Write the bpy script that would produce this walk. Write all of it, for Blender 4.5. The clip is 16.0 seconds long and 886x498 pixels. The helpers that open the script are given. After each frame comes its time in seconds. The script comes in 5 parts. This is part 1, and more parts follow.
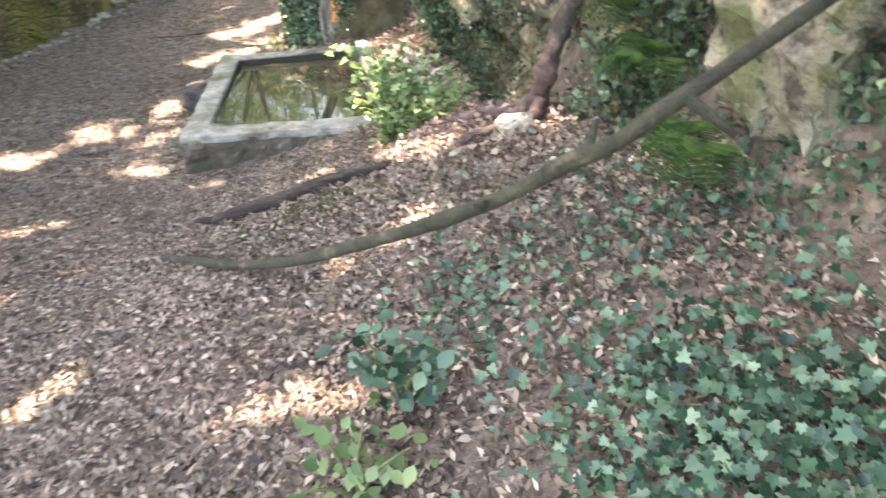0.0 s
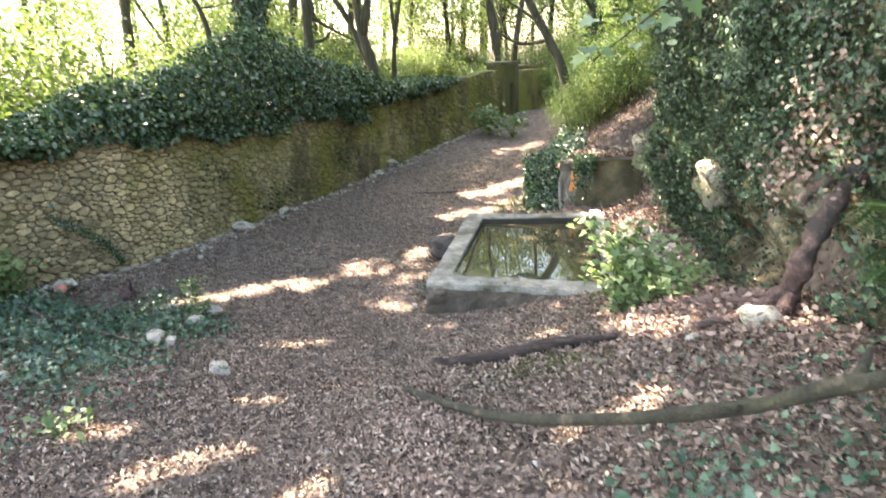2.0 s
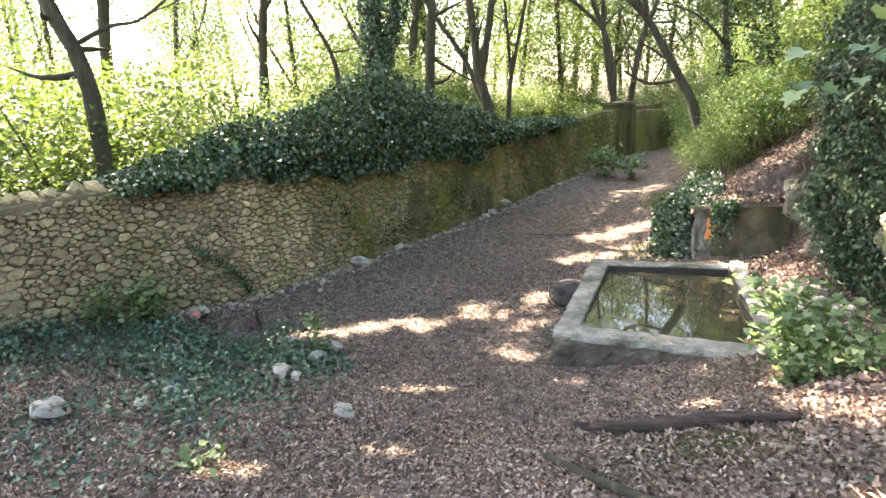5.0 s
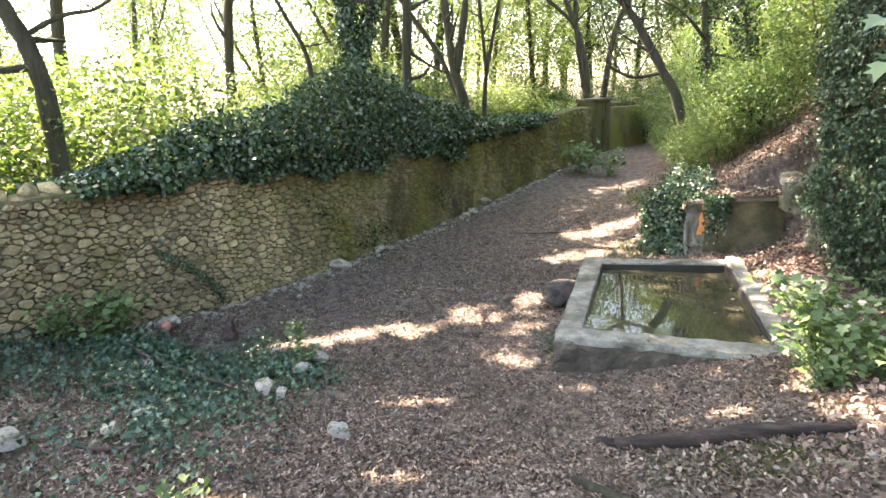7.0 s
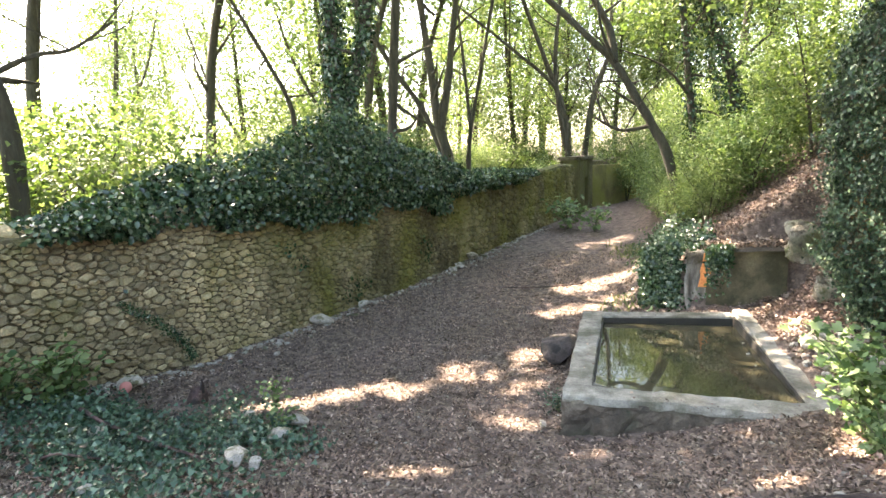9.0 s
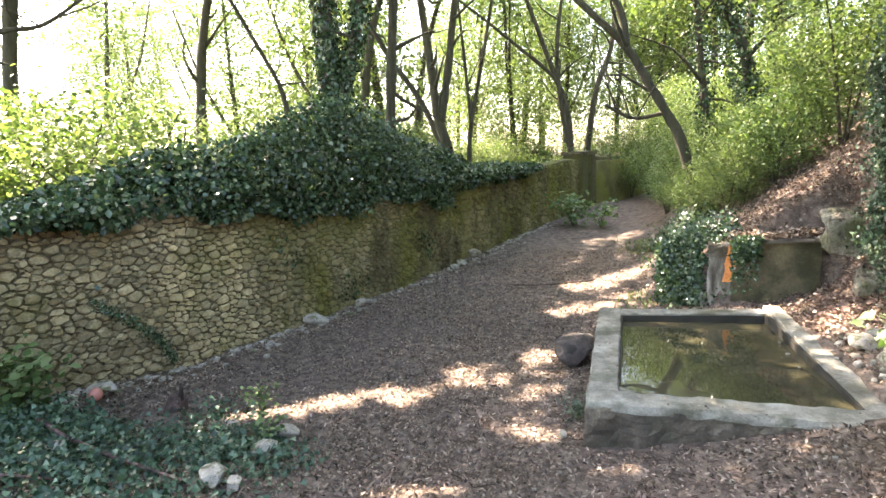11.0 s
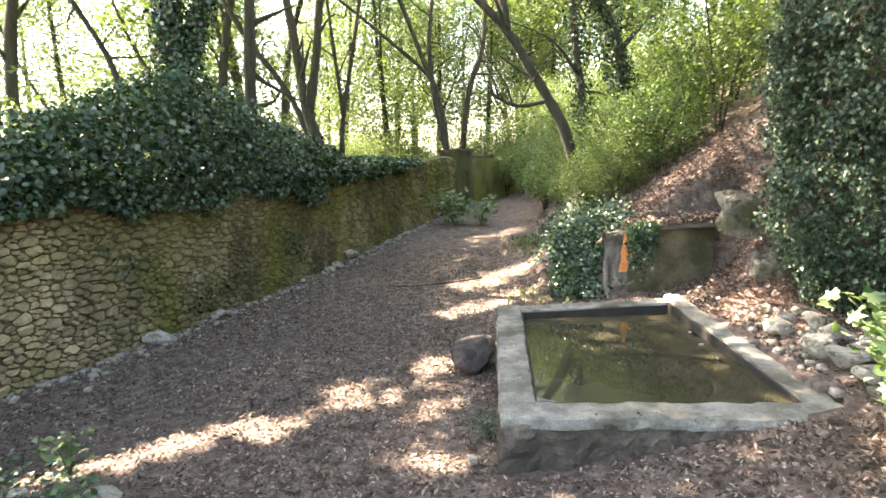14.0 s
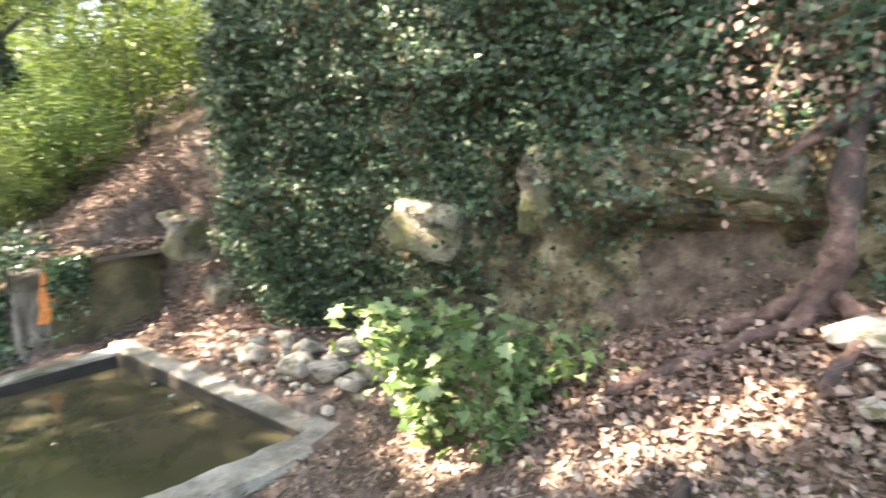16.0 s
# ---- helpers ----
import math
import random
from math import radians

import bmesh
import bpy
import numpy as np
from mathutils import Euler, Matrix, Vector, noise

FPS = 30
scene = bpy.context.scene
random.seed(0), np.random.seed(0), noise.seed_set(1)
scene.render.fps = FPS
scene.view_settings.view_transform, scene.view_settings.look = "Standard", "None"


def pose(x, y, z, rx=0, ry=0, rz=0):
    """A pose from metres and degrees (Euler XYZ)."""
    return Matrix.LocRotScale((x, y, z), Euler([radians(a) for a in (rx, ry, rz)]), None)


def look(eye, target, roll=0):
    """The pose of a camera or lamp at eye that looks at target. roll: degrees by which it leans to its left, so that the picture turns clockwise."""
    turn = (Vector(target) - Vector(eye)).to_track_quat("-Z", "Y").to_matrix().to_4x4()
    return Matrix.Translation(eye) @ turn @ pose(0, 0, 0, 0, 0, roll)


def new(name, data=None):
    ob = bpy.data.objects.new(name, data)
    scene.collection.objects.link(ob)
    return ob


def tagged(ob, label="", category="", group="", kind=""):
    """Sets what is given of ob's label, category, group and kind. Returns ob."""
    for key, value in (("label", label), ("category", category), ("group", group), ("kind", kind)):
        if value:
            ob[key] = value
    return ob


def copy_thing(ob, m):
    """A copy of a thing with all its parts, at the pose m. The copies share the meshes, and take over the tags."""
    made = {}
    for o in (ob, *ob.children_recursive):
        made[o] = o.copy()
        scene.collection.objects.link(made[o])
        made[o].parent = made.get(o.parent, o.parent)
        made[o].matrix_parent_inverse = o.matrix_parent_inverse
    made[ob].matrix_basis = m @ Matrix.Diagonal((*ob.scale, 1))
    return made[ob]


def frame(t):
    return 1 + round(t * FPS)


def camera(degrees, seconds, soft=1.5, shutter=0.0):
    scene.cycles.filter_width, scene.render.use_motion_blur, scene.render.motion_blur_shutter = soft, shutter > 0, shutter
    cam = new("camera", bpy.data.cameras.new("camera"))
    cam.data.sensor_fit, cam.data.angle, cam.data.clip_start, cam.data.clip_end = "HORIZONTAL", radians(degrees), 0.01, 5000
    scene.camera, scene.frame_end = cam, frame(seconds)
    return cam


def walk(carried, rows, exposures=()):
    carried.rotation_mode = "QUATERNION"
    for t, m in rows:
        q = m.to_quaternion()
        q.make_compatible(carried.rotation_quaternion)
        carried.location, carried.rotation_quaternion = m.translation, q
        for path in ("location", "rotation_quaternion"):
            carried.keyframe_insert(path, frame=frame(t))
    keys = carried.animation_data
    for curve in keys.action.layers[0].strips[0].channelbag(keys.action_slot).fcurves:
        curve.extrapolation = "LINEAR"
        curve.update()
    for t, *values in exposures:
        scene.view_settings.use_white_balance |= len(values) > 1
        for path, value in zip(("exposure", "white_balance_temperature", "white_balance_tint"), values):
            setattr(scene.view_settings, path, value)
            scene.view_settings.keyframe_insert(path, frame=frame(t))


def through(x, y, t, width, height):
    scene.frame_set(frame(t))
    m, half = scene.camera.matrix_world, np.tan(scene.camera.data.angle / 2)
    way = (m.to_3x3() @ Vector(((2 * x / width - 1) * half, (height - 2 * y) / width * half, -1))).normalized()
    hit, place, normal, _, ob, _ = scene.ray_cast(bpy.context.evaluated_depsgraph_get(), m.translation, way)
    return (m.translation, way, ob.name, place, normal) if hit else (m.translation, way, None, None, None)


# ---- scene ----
cam = camera(74.6, 16.0, soft=1.5, shutter=0.35)
EXPOSURES = [(0.0, 4.1, 8200, 14), (0.6, 3.96, 8200, 14), (1.5, 3.92, 8100, 14), (4.0, 3.66, 8000, 14), (13.0, 3.66, 8000, 14), (14.5, 3.6, 8100, 14), (15.5, 3.58, 8200, 14), (16.0, 3.66, 8100, 14)]
ROWS = [
    (0, (0.486, -0.316, 2.41), (0.68, 1.316, 1.271), -3.3),
    (0.5, (0.436, -0.41, 2.545), (0.333, 1.236, 1.413), -4.2),
    (1, (0.376, -0.463, 2.587), (0.15, 1.294, 1.658), -3.9),
    (1.5, (0.336, -0.517, 2.615), (-0.024, 1.272, 1.796), -4.2),
    (2, (0.342, -0.507, 2.616), (-0.126, 1.328, 1.972), -4.6),
    (2.5, (0.341, -0.481, 2.621), (-0.263, 1.356, 2.108), -5),
    (3, (0.279, -0.51, 2.645), (-0.477, 1.275, 2.153), -4.8),
    (3.5, (0.192, -0.517, 2.676), (-0.623, 1.243, 2.189), -4.5),
    (4, (0.123, -0.479, 2.671), (-0.702, 1.277, 2.185), -4.6),
    (6.5, (-0.298, -0.135, 2.568), (-1, 1.668, 2.06), -5.1),
    (7, (-0.395, -0.08, 2.561), (-1.082, 1.73, 2.058), -5),
    (7.5, (-0.476, 0.015, 2.498), (-1.104, 1.846, 1.994), -4.6),
    (8, (-0.54, 0.132, 2.438), (-1.137, 1.984, 1.976), -4.7),
    (8.5, (-0.612, 0.185, 2.412), (-1.233, 2.059, 2.089), -4.7),
    (9, (-0.697, 0.268, 2.362), (-1.312, 2.146, 2.056), -4.4),
    (11.5, (-1.013, 0.882, 2.139), (-1.613, 2.766, 1.841), -4.7),
    (12, (-1.078, 0.979, 2.104), (-1.64, 2.875, 1.808), -4.5),
    (12.5, (-1.116, 1.148, 2.052), (-1.594, 3.066, 1.75), -4.7),
    (13, (-1.167, 1.307, 2.005), (-1.568, 3.242, 1.698), -4.7),
    (13.5, (-1.252, 1.48, 1.967), (-1.537, 3.435, 1.654), -4.1),
    (14, (-1.246, 1.659, 1.914), (-1.432, 3.625, 1.6), -4.4),
    (14.5, (-1.285, 1.834, 1.894), (-1.275, 3.808, 1.569), -4.5),
    (15, (-1.297, 2.18, 1.779), (-0.697, 4.06, 1.456), -3.5),
    (15.5, (-1.196, 2.391, 1.777), (-0.156, 4.066, 1.443), -2.8),
    (16, (-1.166, 2.555, 1.787), (0.309, 3.864, 1.452), -2.3),
]
LEVEL = Matrix.Translation((-1.3, 5.05, 0.28)) @ pose(0, 0, 0, 0, -2.2, 0) @ Matrix.Translation((1.3, -5.05, -0.28))
walk(cam, [(t, LEVEL @ look(eye, target, roll)) for t, eye, target, roll in ROWS], EXPOSURES)

# world and sun
SUN = Vector((-0.72, 0.35, 0.95)).normalized()
world = bpy.data.worlds.new("world")
scene.world = world
world.use_nodes = True
wn = world.node_tree
sky = wn.nodes.new("ShaderNodeTexSky")
sky.sky_type, sky.sun_disc = "NISHITA", False
sky.sun_elevation = math.asin(SUN.z)
sky.sun_rotation = math.atan2(SUN.x, SUN.y)
sky.dust_density = 1.8
wn.nodes["Background"].inputs["Strength"].default_value = 0.15
wn.links.new(sky.outputs[0], wn.nodes["Background"].inputs["Color"])
sun = new("sun", bpy.data.lights.new("sun", "SUN"))
sun.data.energy, sun.data.angle, sun.data.color = 5.0, radians(0.53), (1.0, 0.93, 0.88)
sun.matrix_world = look(SUN * 40, (0, 0, 0))

# ---------------------------------------------------------------- materials
RNG = np.random.default_rng(7)


def nodes_of(name):
    m = bpy.data.materials.new(name)
    m.use_nodes = True
    t = m.node_tree
    return m, t, t.nodes["Principled BSDF"]


def noise_node(t, scale, detail=6, rough=0.6, space="Object", stretch=None):
    co = t.nodes.new("ShaderNodeTexCoord")
    n = t.nodes.new("ShaderNodeTexNoise")
    n.inputs["Scale"].default_value, n.inputs["Detail"].default_value, n.inputs["Roughness"].default_value = scale, detail, rough
    if stretch:
        mp = t.nodes.new("ShaderNodeMapping")
        mp.inputs["Scale"].default_value = stretch
        t.links.new(co.outputs[space], mp.inputs["Vector"])
        t.links.new(mp.outputs[0], n.inputs["Vector"])
    else:
        t.links.new(co.outputs[space], n.inputs["Vector"])
    return n


def ramp_node(t, source, stops):
    r = t.nodes.new("ShaderNodeValToRGB")
    e = r.color_ramp.elements
    while len(e) < len(stops):
        e.new(0.5)
    for el, (p, c) in zip(e, stops):
        el.position, el.color = p, (*c, 1)
    t.links.new(source, r.inputs["Fac"])
    return r


def mix_node(t, fac, a, b, mode="MIX"):
    m = t.nodes.new("ShaderNodeMix")
    m.data_type, m.blend_type = "RGBA", mode
    if isinstance(fac, float):
        m.inputs["Factor"].default_value = fac
    else:
        t.links.new(fac, m.inputs["Factor"])
    for s, v in ((m.inputs[6], a), (m.inputs[7], b)):
        if isinstance(v, tuple):
            s.default_value = (*v, 1)
        else:
            t.links.new(v, s)
    return m.outputs[2]


def surface(name, stops, scale=8, fine=60, rough=0.85, bump=0.4, patch=None, patch_scale=1.5, patch_at=(0.5, 0.62), vary=0.0, space="Object", stretch=None, dist=0.02):
    """Two scales of noise in colour and relief; patch: a second colour (moss, stain) in blotches; vary: difference from piece to piece."""
    m, t, p = nodes_of(name)
    a = noise_node(t, scale, 8, 0.65, space, stretch)
    col = ramp_node(t, a.outputs["Fac"], stops).outputs["Color"]
    f = noise_node(t, fine, 4, 0.7, space, stretch)
    grain = ramp_node(t, f.outputs["Fac"], [(0.3, (0.72, 0.72, 0.72)), (0.7, (1.18, 1.18, 1.18))])
    col = mix_node(t, 1.0, col, grain.outputs["Color"], "MULTIPLY")
    if patch:
        b = noise_node(t, patch_scale, 5, 0.6, space)
        k = ramp_node(t, b.outputs["Fac"], [(patch_at[0], (0, 0, 0)), (patch_at[1], (1, 1, 1))])
        pc = mix_node(t, 1.0, patch, grain.outputs["Color"], "MULTIPLY")
        col = mix_node(t, k.outputs["Color"], col, pc)
    if vary:
        for kind in ("ShaderNodeObjectInfo", "ShaderNodeNewGeometry"):
            o = t.nodes.new(kind)
            v = ramp_node(t, o.outputs["Random" if kind == "ShaderNodeObjectInfo" else "Random Per Island"], [(0, (1 - vary, 1 - vary, 1 - vary)), (1, (1 + vary, 1 + vary * 0.9, 1 + vary * 0.8))])
            col = mix_node(t, 1.0, col, v.outputs["Color"], "MULTIPLY")
    t.links.new(col, p.inputs["Base Color"])
    p.inputs["Roughness"].default_value = rough
    bn = t.nodes.new("ShaderNodeBump")
    bn.inputs["Strength"].default_value, bn.inputs["Distance"].default_value = bump, dist
    add = t.nodes.new("ShaderNodeMath")
    t.links.new(a.outputs["Fac"], add.inputs[0])
    t.links.new(f.outputs["Fac"], add.inputs[1])
    t.links.new(add.outputs[0], bn.inputs["Height"])
    t.links.new(bn.outputs["Normal"], p.inputs["Normal"])
    return m


def leaf_material(name, stops, rough=0.45, through=0.45, glow=(0.9, 1.0, 0.4), spec=0.35):
    """Leaves: colour from leaf to leaf, some light let through."""
    m, t, p = nodes_of(name)
    g = t.nodes.new("ShaderNodeNewGeometry")
    col = ramp_node(t, g.outputs["Random Per Island"], stops).outputs["Color"]
    n = noise_node(t, 1.2, 2)
    tone = ramp_node(t, n.outputs["Fac"], [(0.3, (0.75, 0.8, 0.75)), (0.7, (1.2, 1.15, 1.1))])
    col = mix_node(t, 1.0, col, tone.outputs["Color"], "MULTIPLY")
    t.links.new(col, p.inputs["Base Color"])
    p.inputs["Roughness"].default_value = rough
    p.inputs["Specular IOR Level"].default_value = spec
    tr = t.nodes.new("ShaderNodeBsdfTranslucent")
    t.links.new(mix_node(t, 1.0, col, glow, "MULTIPLY"), tr.inputs["Color"])
    mx = t.nodes.new("ShaderNodeMixShader")
    mx.inputs["Fac"].default_value = through
    out = t.nodes["Material Output"]
    t.links.new(p.outputs[0], mx.inputs[1])
    t.links.new(tr.outputs[0], mx.inputs[2])
    t.links.new(mx.outputs[0], out.inputs["Surface"])
    return m


M_GROUND = surface("leafy_soil", [(0.32, (0.05, 0.036, 0.028)), (0.5, (0.145, 0.108, 0.086)), (0.68, (0.27, 0.205, 0.166))], 9, 70, 0.95, 0.8, dist=0.03)


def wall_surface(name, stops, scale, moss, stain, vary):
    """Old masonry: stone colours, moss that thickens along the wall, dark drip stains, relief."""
    m, t, p = nodes_of(name)
    a = noise_node(t, scale, 8, 0.65)
    col = ramp_node(t, a.outputs["Fac"], stops).outputs["Color"]
    f = noise_node(t, 48, 5, 0.7)
    grain = ramp_node(t, f.outputs["Fac"], [(0.3, (0.66, 0.66, 0.66)), (0.7, (1.22, 1.22, 1.22))]).outputs["Color"]
    if vary:
        for kind, out in (("ShaderNodeObjectInfo", "Random"), ("ShaderNodeNewGeometry", "Random Per Island")):
            o = t.nodes.new(kind)
            v = ramp_node(t, o.outputs[out], [(0, (1 - vary, 1 - vary, 1 - vary)), (1, (1 + vary, 1 + vary * 0.92, 1 + vary * 0.8))])
            col = mix_node(t, 1.0, col, v.outputs["Color"], "MULTIPLY")
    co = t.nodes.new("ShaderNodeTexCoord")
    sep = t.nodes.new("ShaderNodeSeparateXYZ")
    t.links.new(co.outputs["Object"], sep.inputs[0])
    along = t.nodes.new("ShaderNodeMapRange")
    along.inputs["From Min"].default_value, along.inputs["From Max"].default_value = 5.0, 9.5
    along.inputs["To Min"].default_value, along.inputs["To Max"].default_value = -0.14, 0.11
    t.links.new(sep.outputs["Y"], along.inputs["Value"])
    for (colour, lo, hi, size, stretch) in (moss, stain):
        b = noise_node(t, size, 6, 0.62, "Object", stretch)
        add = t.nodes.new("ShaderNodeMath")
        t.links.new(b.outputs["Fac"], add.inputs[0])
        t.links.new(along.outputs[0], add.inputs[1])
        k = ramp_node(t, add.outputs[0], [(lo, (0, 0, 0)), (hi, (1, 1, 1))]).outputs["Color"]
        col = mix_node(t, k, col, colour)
    col = mix_node(t, 1.0, col, grain, "MULTIPLY")
    t.links.new(col, p.inputs["Base Color"])
    p.inputs["Roughness"].default_value = 0.93
    bn = t.nodes.new("ShaderNodeBump")
    bn.inputs["Strength"].default_value, bn.inputs["Distance"].default_value = 0.9, 0.02
    add = t.nodes.new("ShaderNodeMath")
    t.links.new(a.outputs["Fac"], add.inputs[0])
    t.links.new(f.outputs["Fac"], add.inputs[1])
    t.links.new(add.outputs[0], bn.inputs["Height"])
    t.links.new(bn.outputs["Normal"], p.inputs["Normal"])
    return m


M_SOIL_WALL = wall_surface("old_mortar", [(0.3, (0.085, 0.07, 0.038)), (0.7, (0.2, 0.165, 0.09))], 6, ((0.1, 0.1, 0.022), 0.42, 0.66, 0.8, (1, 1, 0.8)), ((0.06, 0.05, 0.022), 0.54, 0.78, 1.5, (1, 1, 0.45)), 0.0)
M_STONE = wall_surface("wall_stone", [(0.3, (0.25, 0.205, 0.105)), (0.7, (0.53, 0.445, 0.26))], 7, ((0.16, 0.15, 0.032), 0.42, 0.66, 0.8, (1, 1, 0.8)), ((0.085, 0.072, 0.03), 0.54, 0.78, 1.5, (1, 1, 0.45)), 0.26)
M_LIME = surface("pale_limestone", [(0.3, (0.26, 0.24, 0.2)), (0.7, (0.5, 0.47, 0.4))], 9, 60, 0.9, 0.5, patch=(0.14, 0.14, 0.08), patch_scale=5, vary=0.15)
M_ROCK = surface("mossy_limestone", [(0.36, (0.045, 0.038, 0.026)), (0.5, (0.25, 0.22, 0.165)), (0.62, (0.52, 0.48, 0.4))], 7, 45, 0.92, 1.0, patch=(0.1, 0.105, 0.045), patch_scale=3.5, patch_at=(0.45, 0.6), dist=0.04)
M_CONC = surface("weathered_concrete", [(0.3, (0.11, 0.103, 0.08)), (0.5, (0.26, 0.247, 0.205)), (0.7, (0.42, 0.4, 0.335))], 6, 70, 0.88, 0.8, patch=(0.1, 0.098, 0.062), patch_scale=2.6, patch_at=(0.47, 0.66))
# darkened so that the niche panel's colour holds the recess's shade; also on the coping
M_CONC_DARK = surface("mossy_shaded_concrete", [(0.3, (0.05, 0.042, 0.022)), (0.7, (0.17, 0.145, 0.08))], 3.5, 60, 0.9, 0.6, patch=(0.04, 0.038, 0.016), patch_scale=2.2)
M_CLIFF = surface("cliff_rock", [(0.36, (0.03, 0.025, 0.015)), (0.5, (0.19, 0.155, 0.09)), (0.64, (0.46, 0.4, 0.27))], 4.5, 26, 0.95, 1.0, patch=(0.36, 0.21, 0.09), patch_scale=1.6, patch_at=(0.58, 0.7), dist=0.08)
M_BARK = surface("grey_bark", [(0.3, (0.017, 0.016, 0.008)), (0.7, (0.066, 0.06, 0.035))], 10, 60, 0.95, 0.7, stretch=(1, 1, 0.2))
M_BARK_MOSS = surface("mossy_bark", [(0.32, (0.012, 0.012, 0.006)), (0.68, (0.052, 0.05, 0.027))], 12, 70, 0.9, 0.9, patch=(0.12, 0.09, 0.062), patch_scale=6, patch_at=(0.58, 0.66))
M_LOG = surface("rotting_wood", [(0.32, (0.009, 0.006, 0.005)), (0.52, (0.032, 0.021, 0.016)), (0.72, (0.12, 0.085, 0.066))], 14, 60, 0.9, 0.9, stretch=(0.2, 1, 1))
M_ROOT = surface("bare_root_wood", [(0.34, (0.028, 0.018, 0.016)), (0.5, (0.1, 0.06, 0.05)), (0.68, (0.3, 0.2, 0.165))], 7, 60, 0.85, 0.9, patch=(0.04, 0.032, 0.028), patch_scale=4, patch_at=(0.52, 0.62))
M_IVY = leaf_material("ivy_leaf", [(0.0, (0.012, 0.032, 0.02)), (0.45, (0.034, 0.08, 0.048)), (0.88, (0.085, 0.155, 0.1)), (1.0, (0.18, 0.25, 0.17))], 0.3, 0.2)
M_IVY_DARK = leaf_material("shaded_ivy_leaf", [(0.0, (0.012, 0.03, 0.014)), (0.5, (0.036, 0.075, 0.036)), (0.88, (0.08, 0.13, 0.066)), (1.0, (0.2, 0.25, 0.16))], 0.25, 0.25, spec=0.5)
M_IVY_CLIFF = leaf_material("cliff_ivy_leaf", [(0.0, (0.008, 0.022, 0.012)), (0.45, (0.025, 0.056, 0.032)), (0.85, (0.065, 0.12, 0.068)), (1.0, (0.2, 0.25, 0.15))], 0.4, 0.2)
M_BRIGHT = leaf_material("fresh_leaf", [(0.0, (0.05, 0.1, 0.034)), (0.5, (0.12, 0.19, 0.075)), (1.0, (0.28, 0.35, 0.19))], 0.45, 0.42, (1.0, 1.1, 0.5))
M_CROWN = leaf_material("tree_leaf", [(0.0, (0.048, 0.082, 0.032)), (0.5, (0.1, 0.15, 0.058)), (1.0, (0.2, 0.25, 0.12))], 0.5, 0.45, (1.05, 1.15, 0.55))
M_LITTER = leaf_material("dead_leaf", [(0.0, (0.022, 0.015, 0.012)), (0.35, (0.115, 0.084, 0.066)), (0.75, (0.27, 0.2, 0.162)), (1.0, (0.46, 0.37, 0.305))], 0.75, 0.1, (1, 0.8, 0.6))
M_GRASS = leaf_material("dry_grass_blade", [(0.0, (0.05, 0.08, 0.025)), (0.6, (0.13, 0.16, 0.06)), (1.0, (0.34, 0.31, 0.18))], 0.6, 0.35)
M_MOSS = leaf_material("moss_blade", [(0.0, (0.05, 0.08, 0.015)), (1.0, (0.12, 0.15, 0.03))], 0.8, 0.2)
M_ORANGE, _t, _p = nodes_of("orange_paint")
_n = noise_node(_t, 30)
_t.links.new(ramp_node(_t, _n.outputs["Fac"], [(0.35, (0.55, 0.17, 0.04)), (0.65, (0.8, 0.3, 0.09))]).outputs["Color"], _p.inputs["Base Color"])
_p.inputs["Roughness"].default_value = 0.7
M_RED, _t, _p = nodes_of("faded_red_paint")
_p.inputs["Base Color"].default_value = (0.5, 0.2, 0.16, 1)
_p.inputs["Roughness"].default_value = 0.8

M_WATER, _t, _p = nodes_of("murky_water")
_n = noise_node(_t, 1.3, 3)
_t.links.new(ramp_node(_t, _n.outputs["Fac"], [(0.3, (0.028, 0.029, 0.016)), (0.7, (0.062, 0.055, 0.034))]).outputs["Color"], _p.inputs["Base Color"])
_p.inputs["Roughness"].default_value, _p.inputs["IOR"].default_value = 0.025, 1.33
_r = noise_node(_t, 5, 2)
_b = _t.nodes.new("ShaderNodeBump")
_b.inputs["Strength"].default_value, _b.inputs["Distance"].default_value = 0.02, 0.01
_t.links.new(_r.outputs["Fac"], _b.inputs["Height"])
_t.links.new(_b.outputs["Normal"], _p.inputs["Normal"])


# ---------------------------------------------------------------- geometry helpers
def mesh_np(name, V, F, material, smooth=False):
    """A mesh from an array of points and an array of triangles or quads."""
    V, F = np.asarray(V, dtype=np.float32), np.asarray(F, dtype=np.int32)
    me = bpy.data.meshes.new(name)
    me.vertices.add(len(V))
    me.vertices.foreach_set("co", V.ravel())
    k = F.shape[1]
    me.loops.add(F.size)
    me.loops.foreach_set("vertex_index", F.ravel())
    me.polygons.add(len(F))
    me.polygons.foreach_set("loop_start", np.arange(len(F), dtype=np.int32) * k)
    if smooth:
        me.polygons.foreach_set("use_smooth", np.ones(len(F), dtype=bool))
    me.update(calc_edges=True)
    me.validate()
    me.materials.append(material)
    return me


def bm_mesh(name, bm, material, smooth=False):
    me = bpy.data.meshes.new(name)
    bmesh.ops.recalc_face_normals(bm, faces=bm.faces)
    for f in bm.faces:
        f.smooth = smooth
    bm.to_mesh(me)
    bm.free()
    me.materials.append(material)
    return me


def part(name, me, parent, label=""):
    ob = new(name, me)
    ob.parent = parent
    if label:
        ob["label"] = label
    return ob


def thing(name, label, category, group="", at=(0, 0, 0), kind=""):
    ob = new(name)
    ob.location = at
    ob.empty_display_size = 0.1
    return tagged(ob, label, category, group, kind)


def soft(v, k=0.3):
    return k * np.logaddexp(0, np.asarray(v, dtype=float) / k)


def step(v, a, b):
    q = np.clip((np.asarray(v, dtype=float) - a) / (b - a), 0, 1)
    return q * q * (3 - 2 * q)


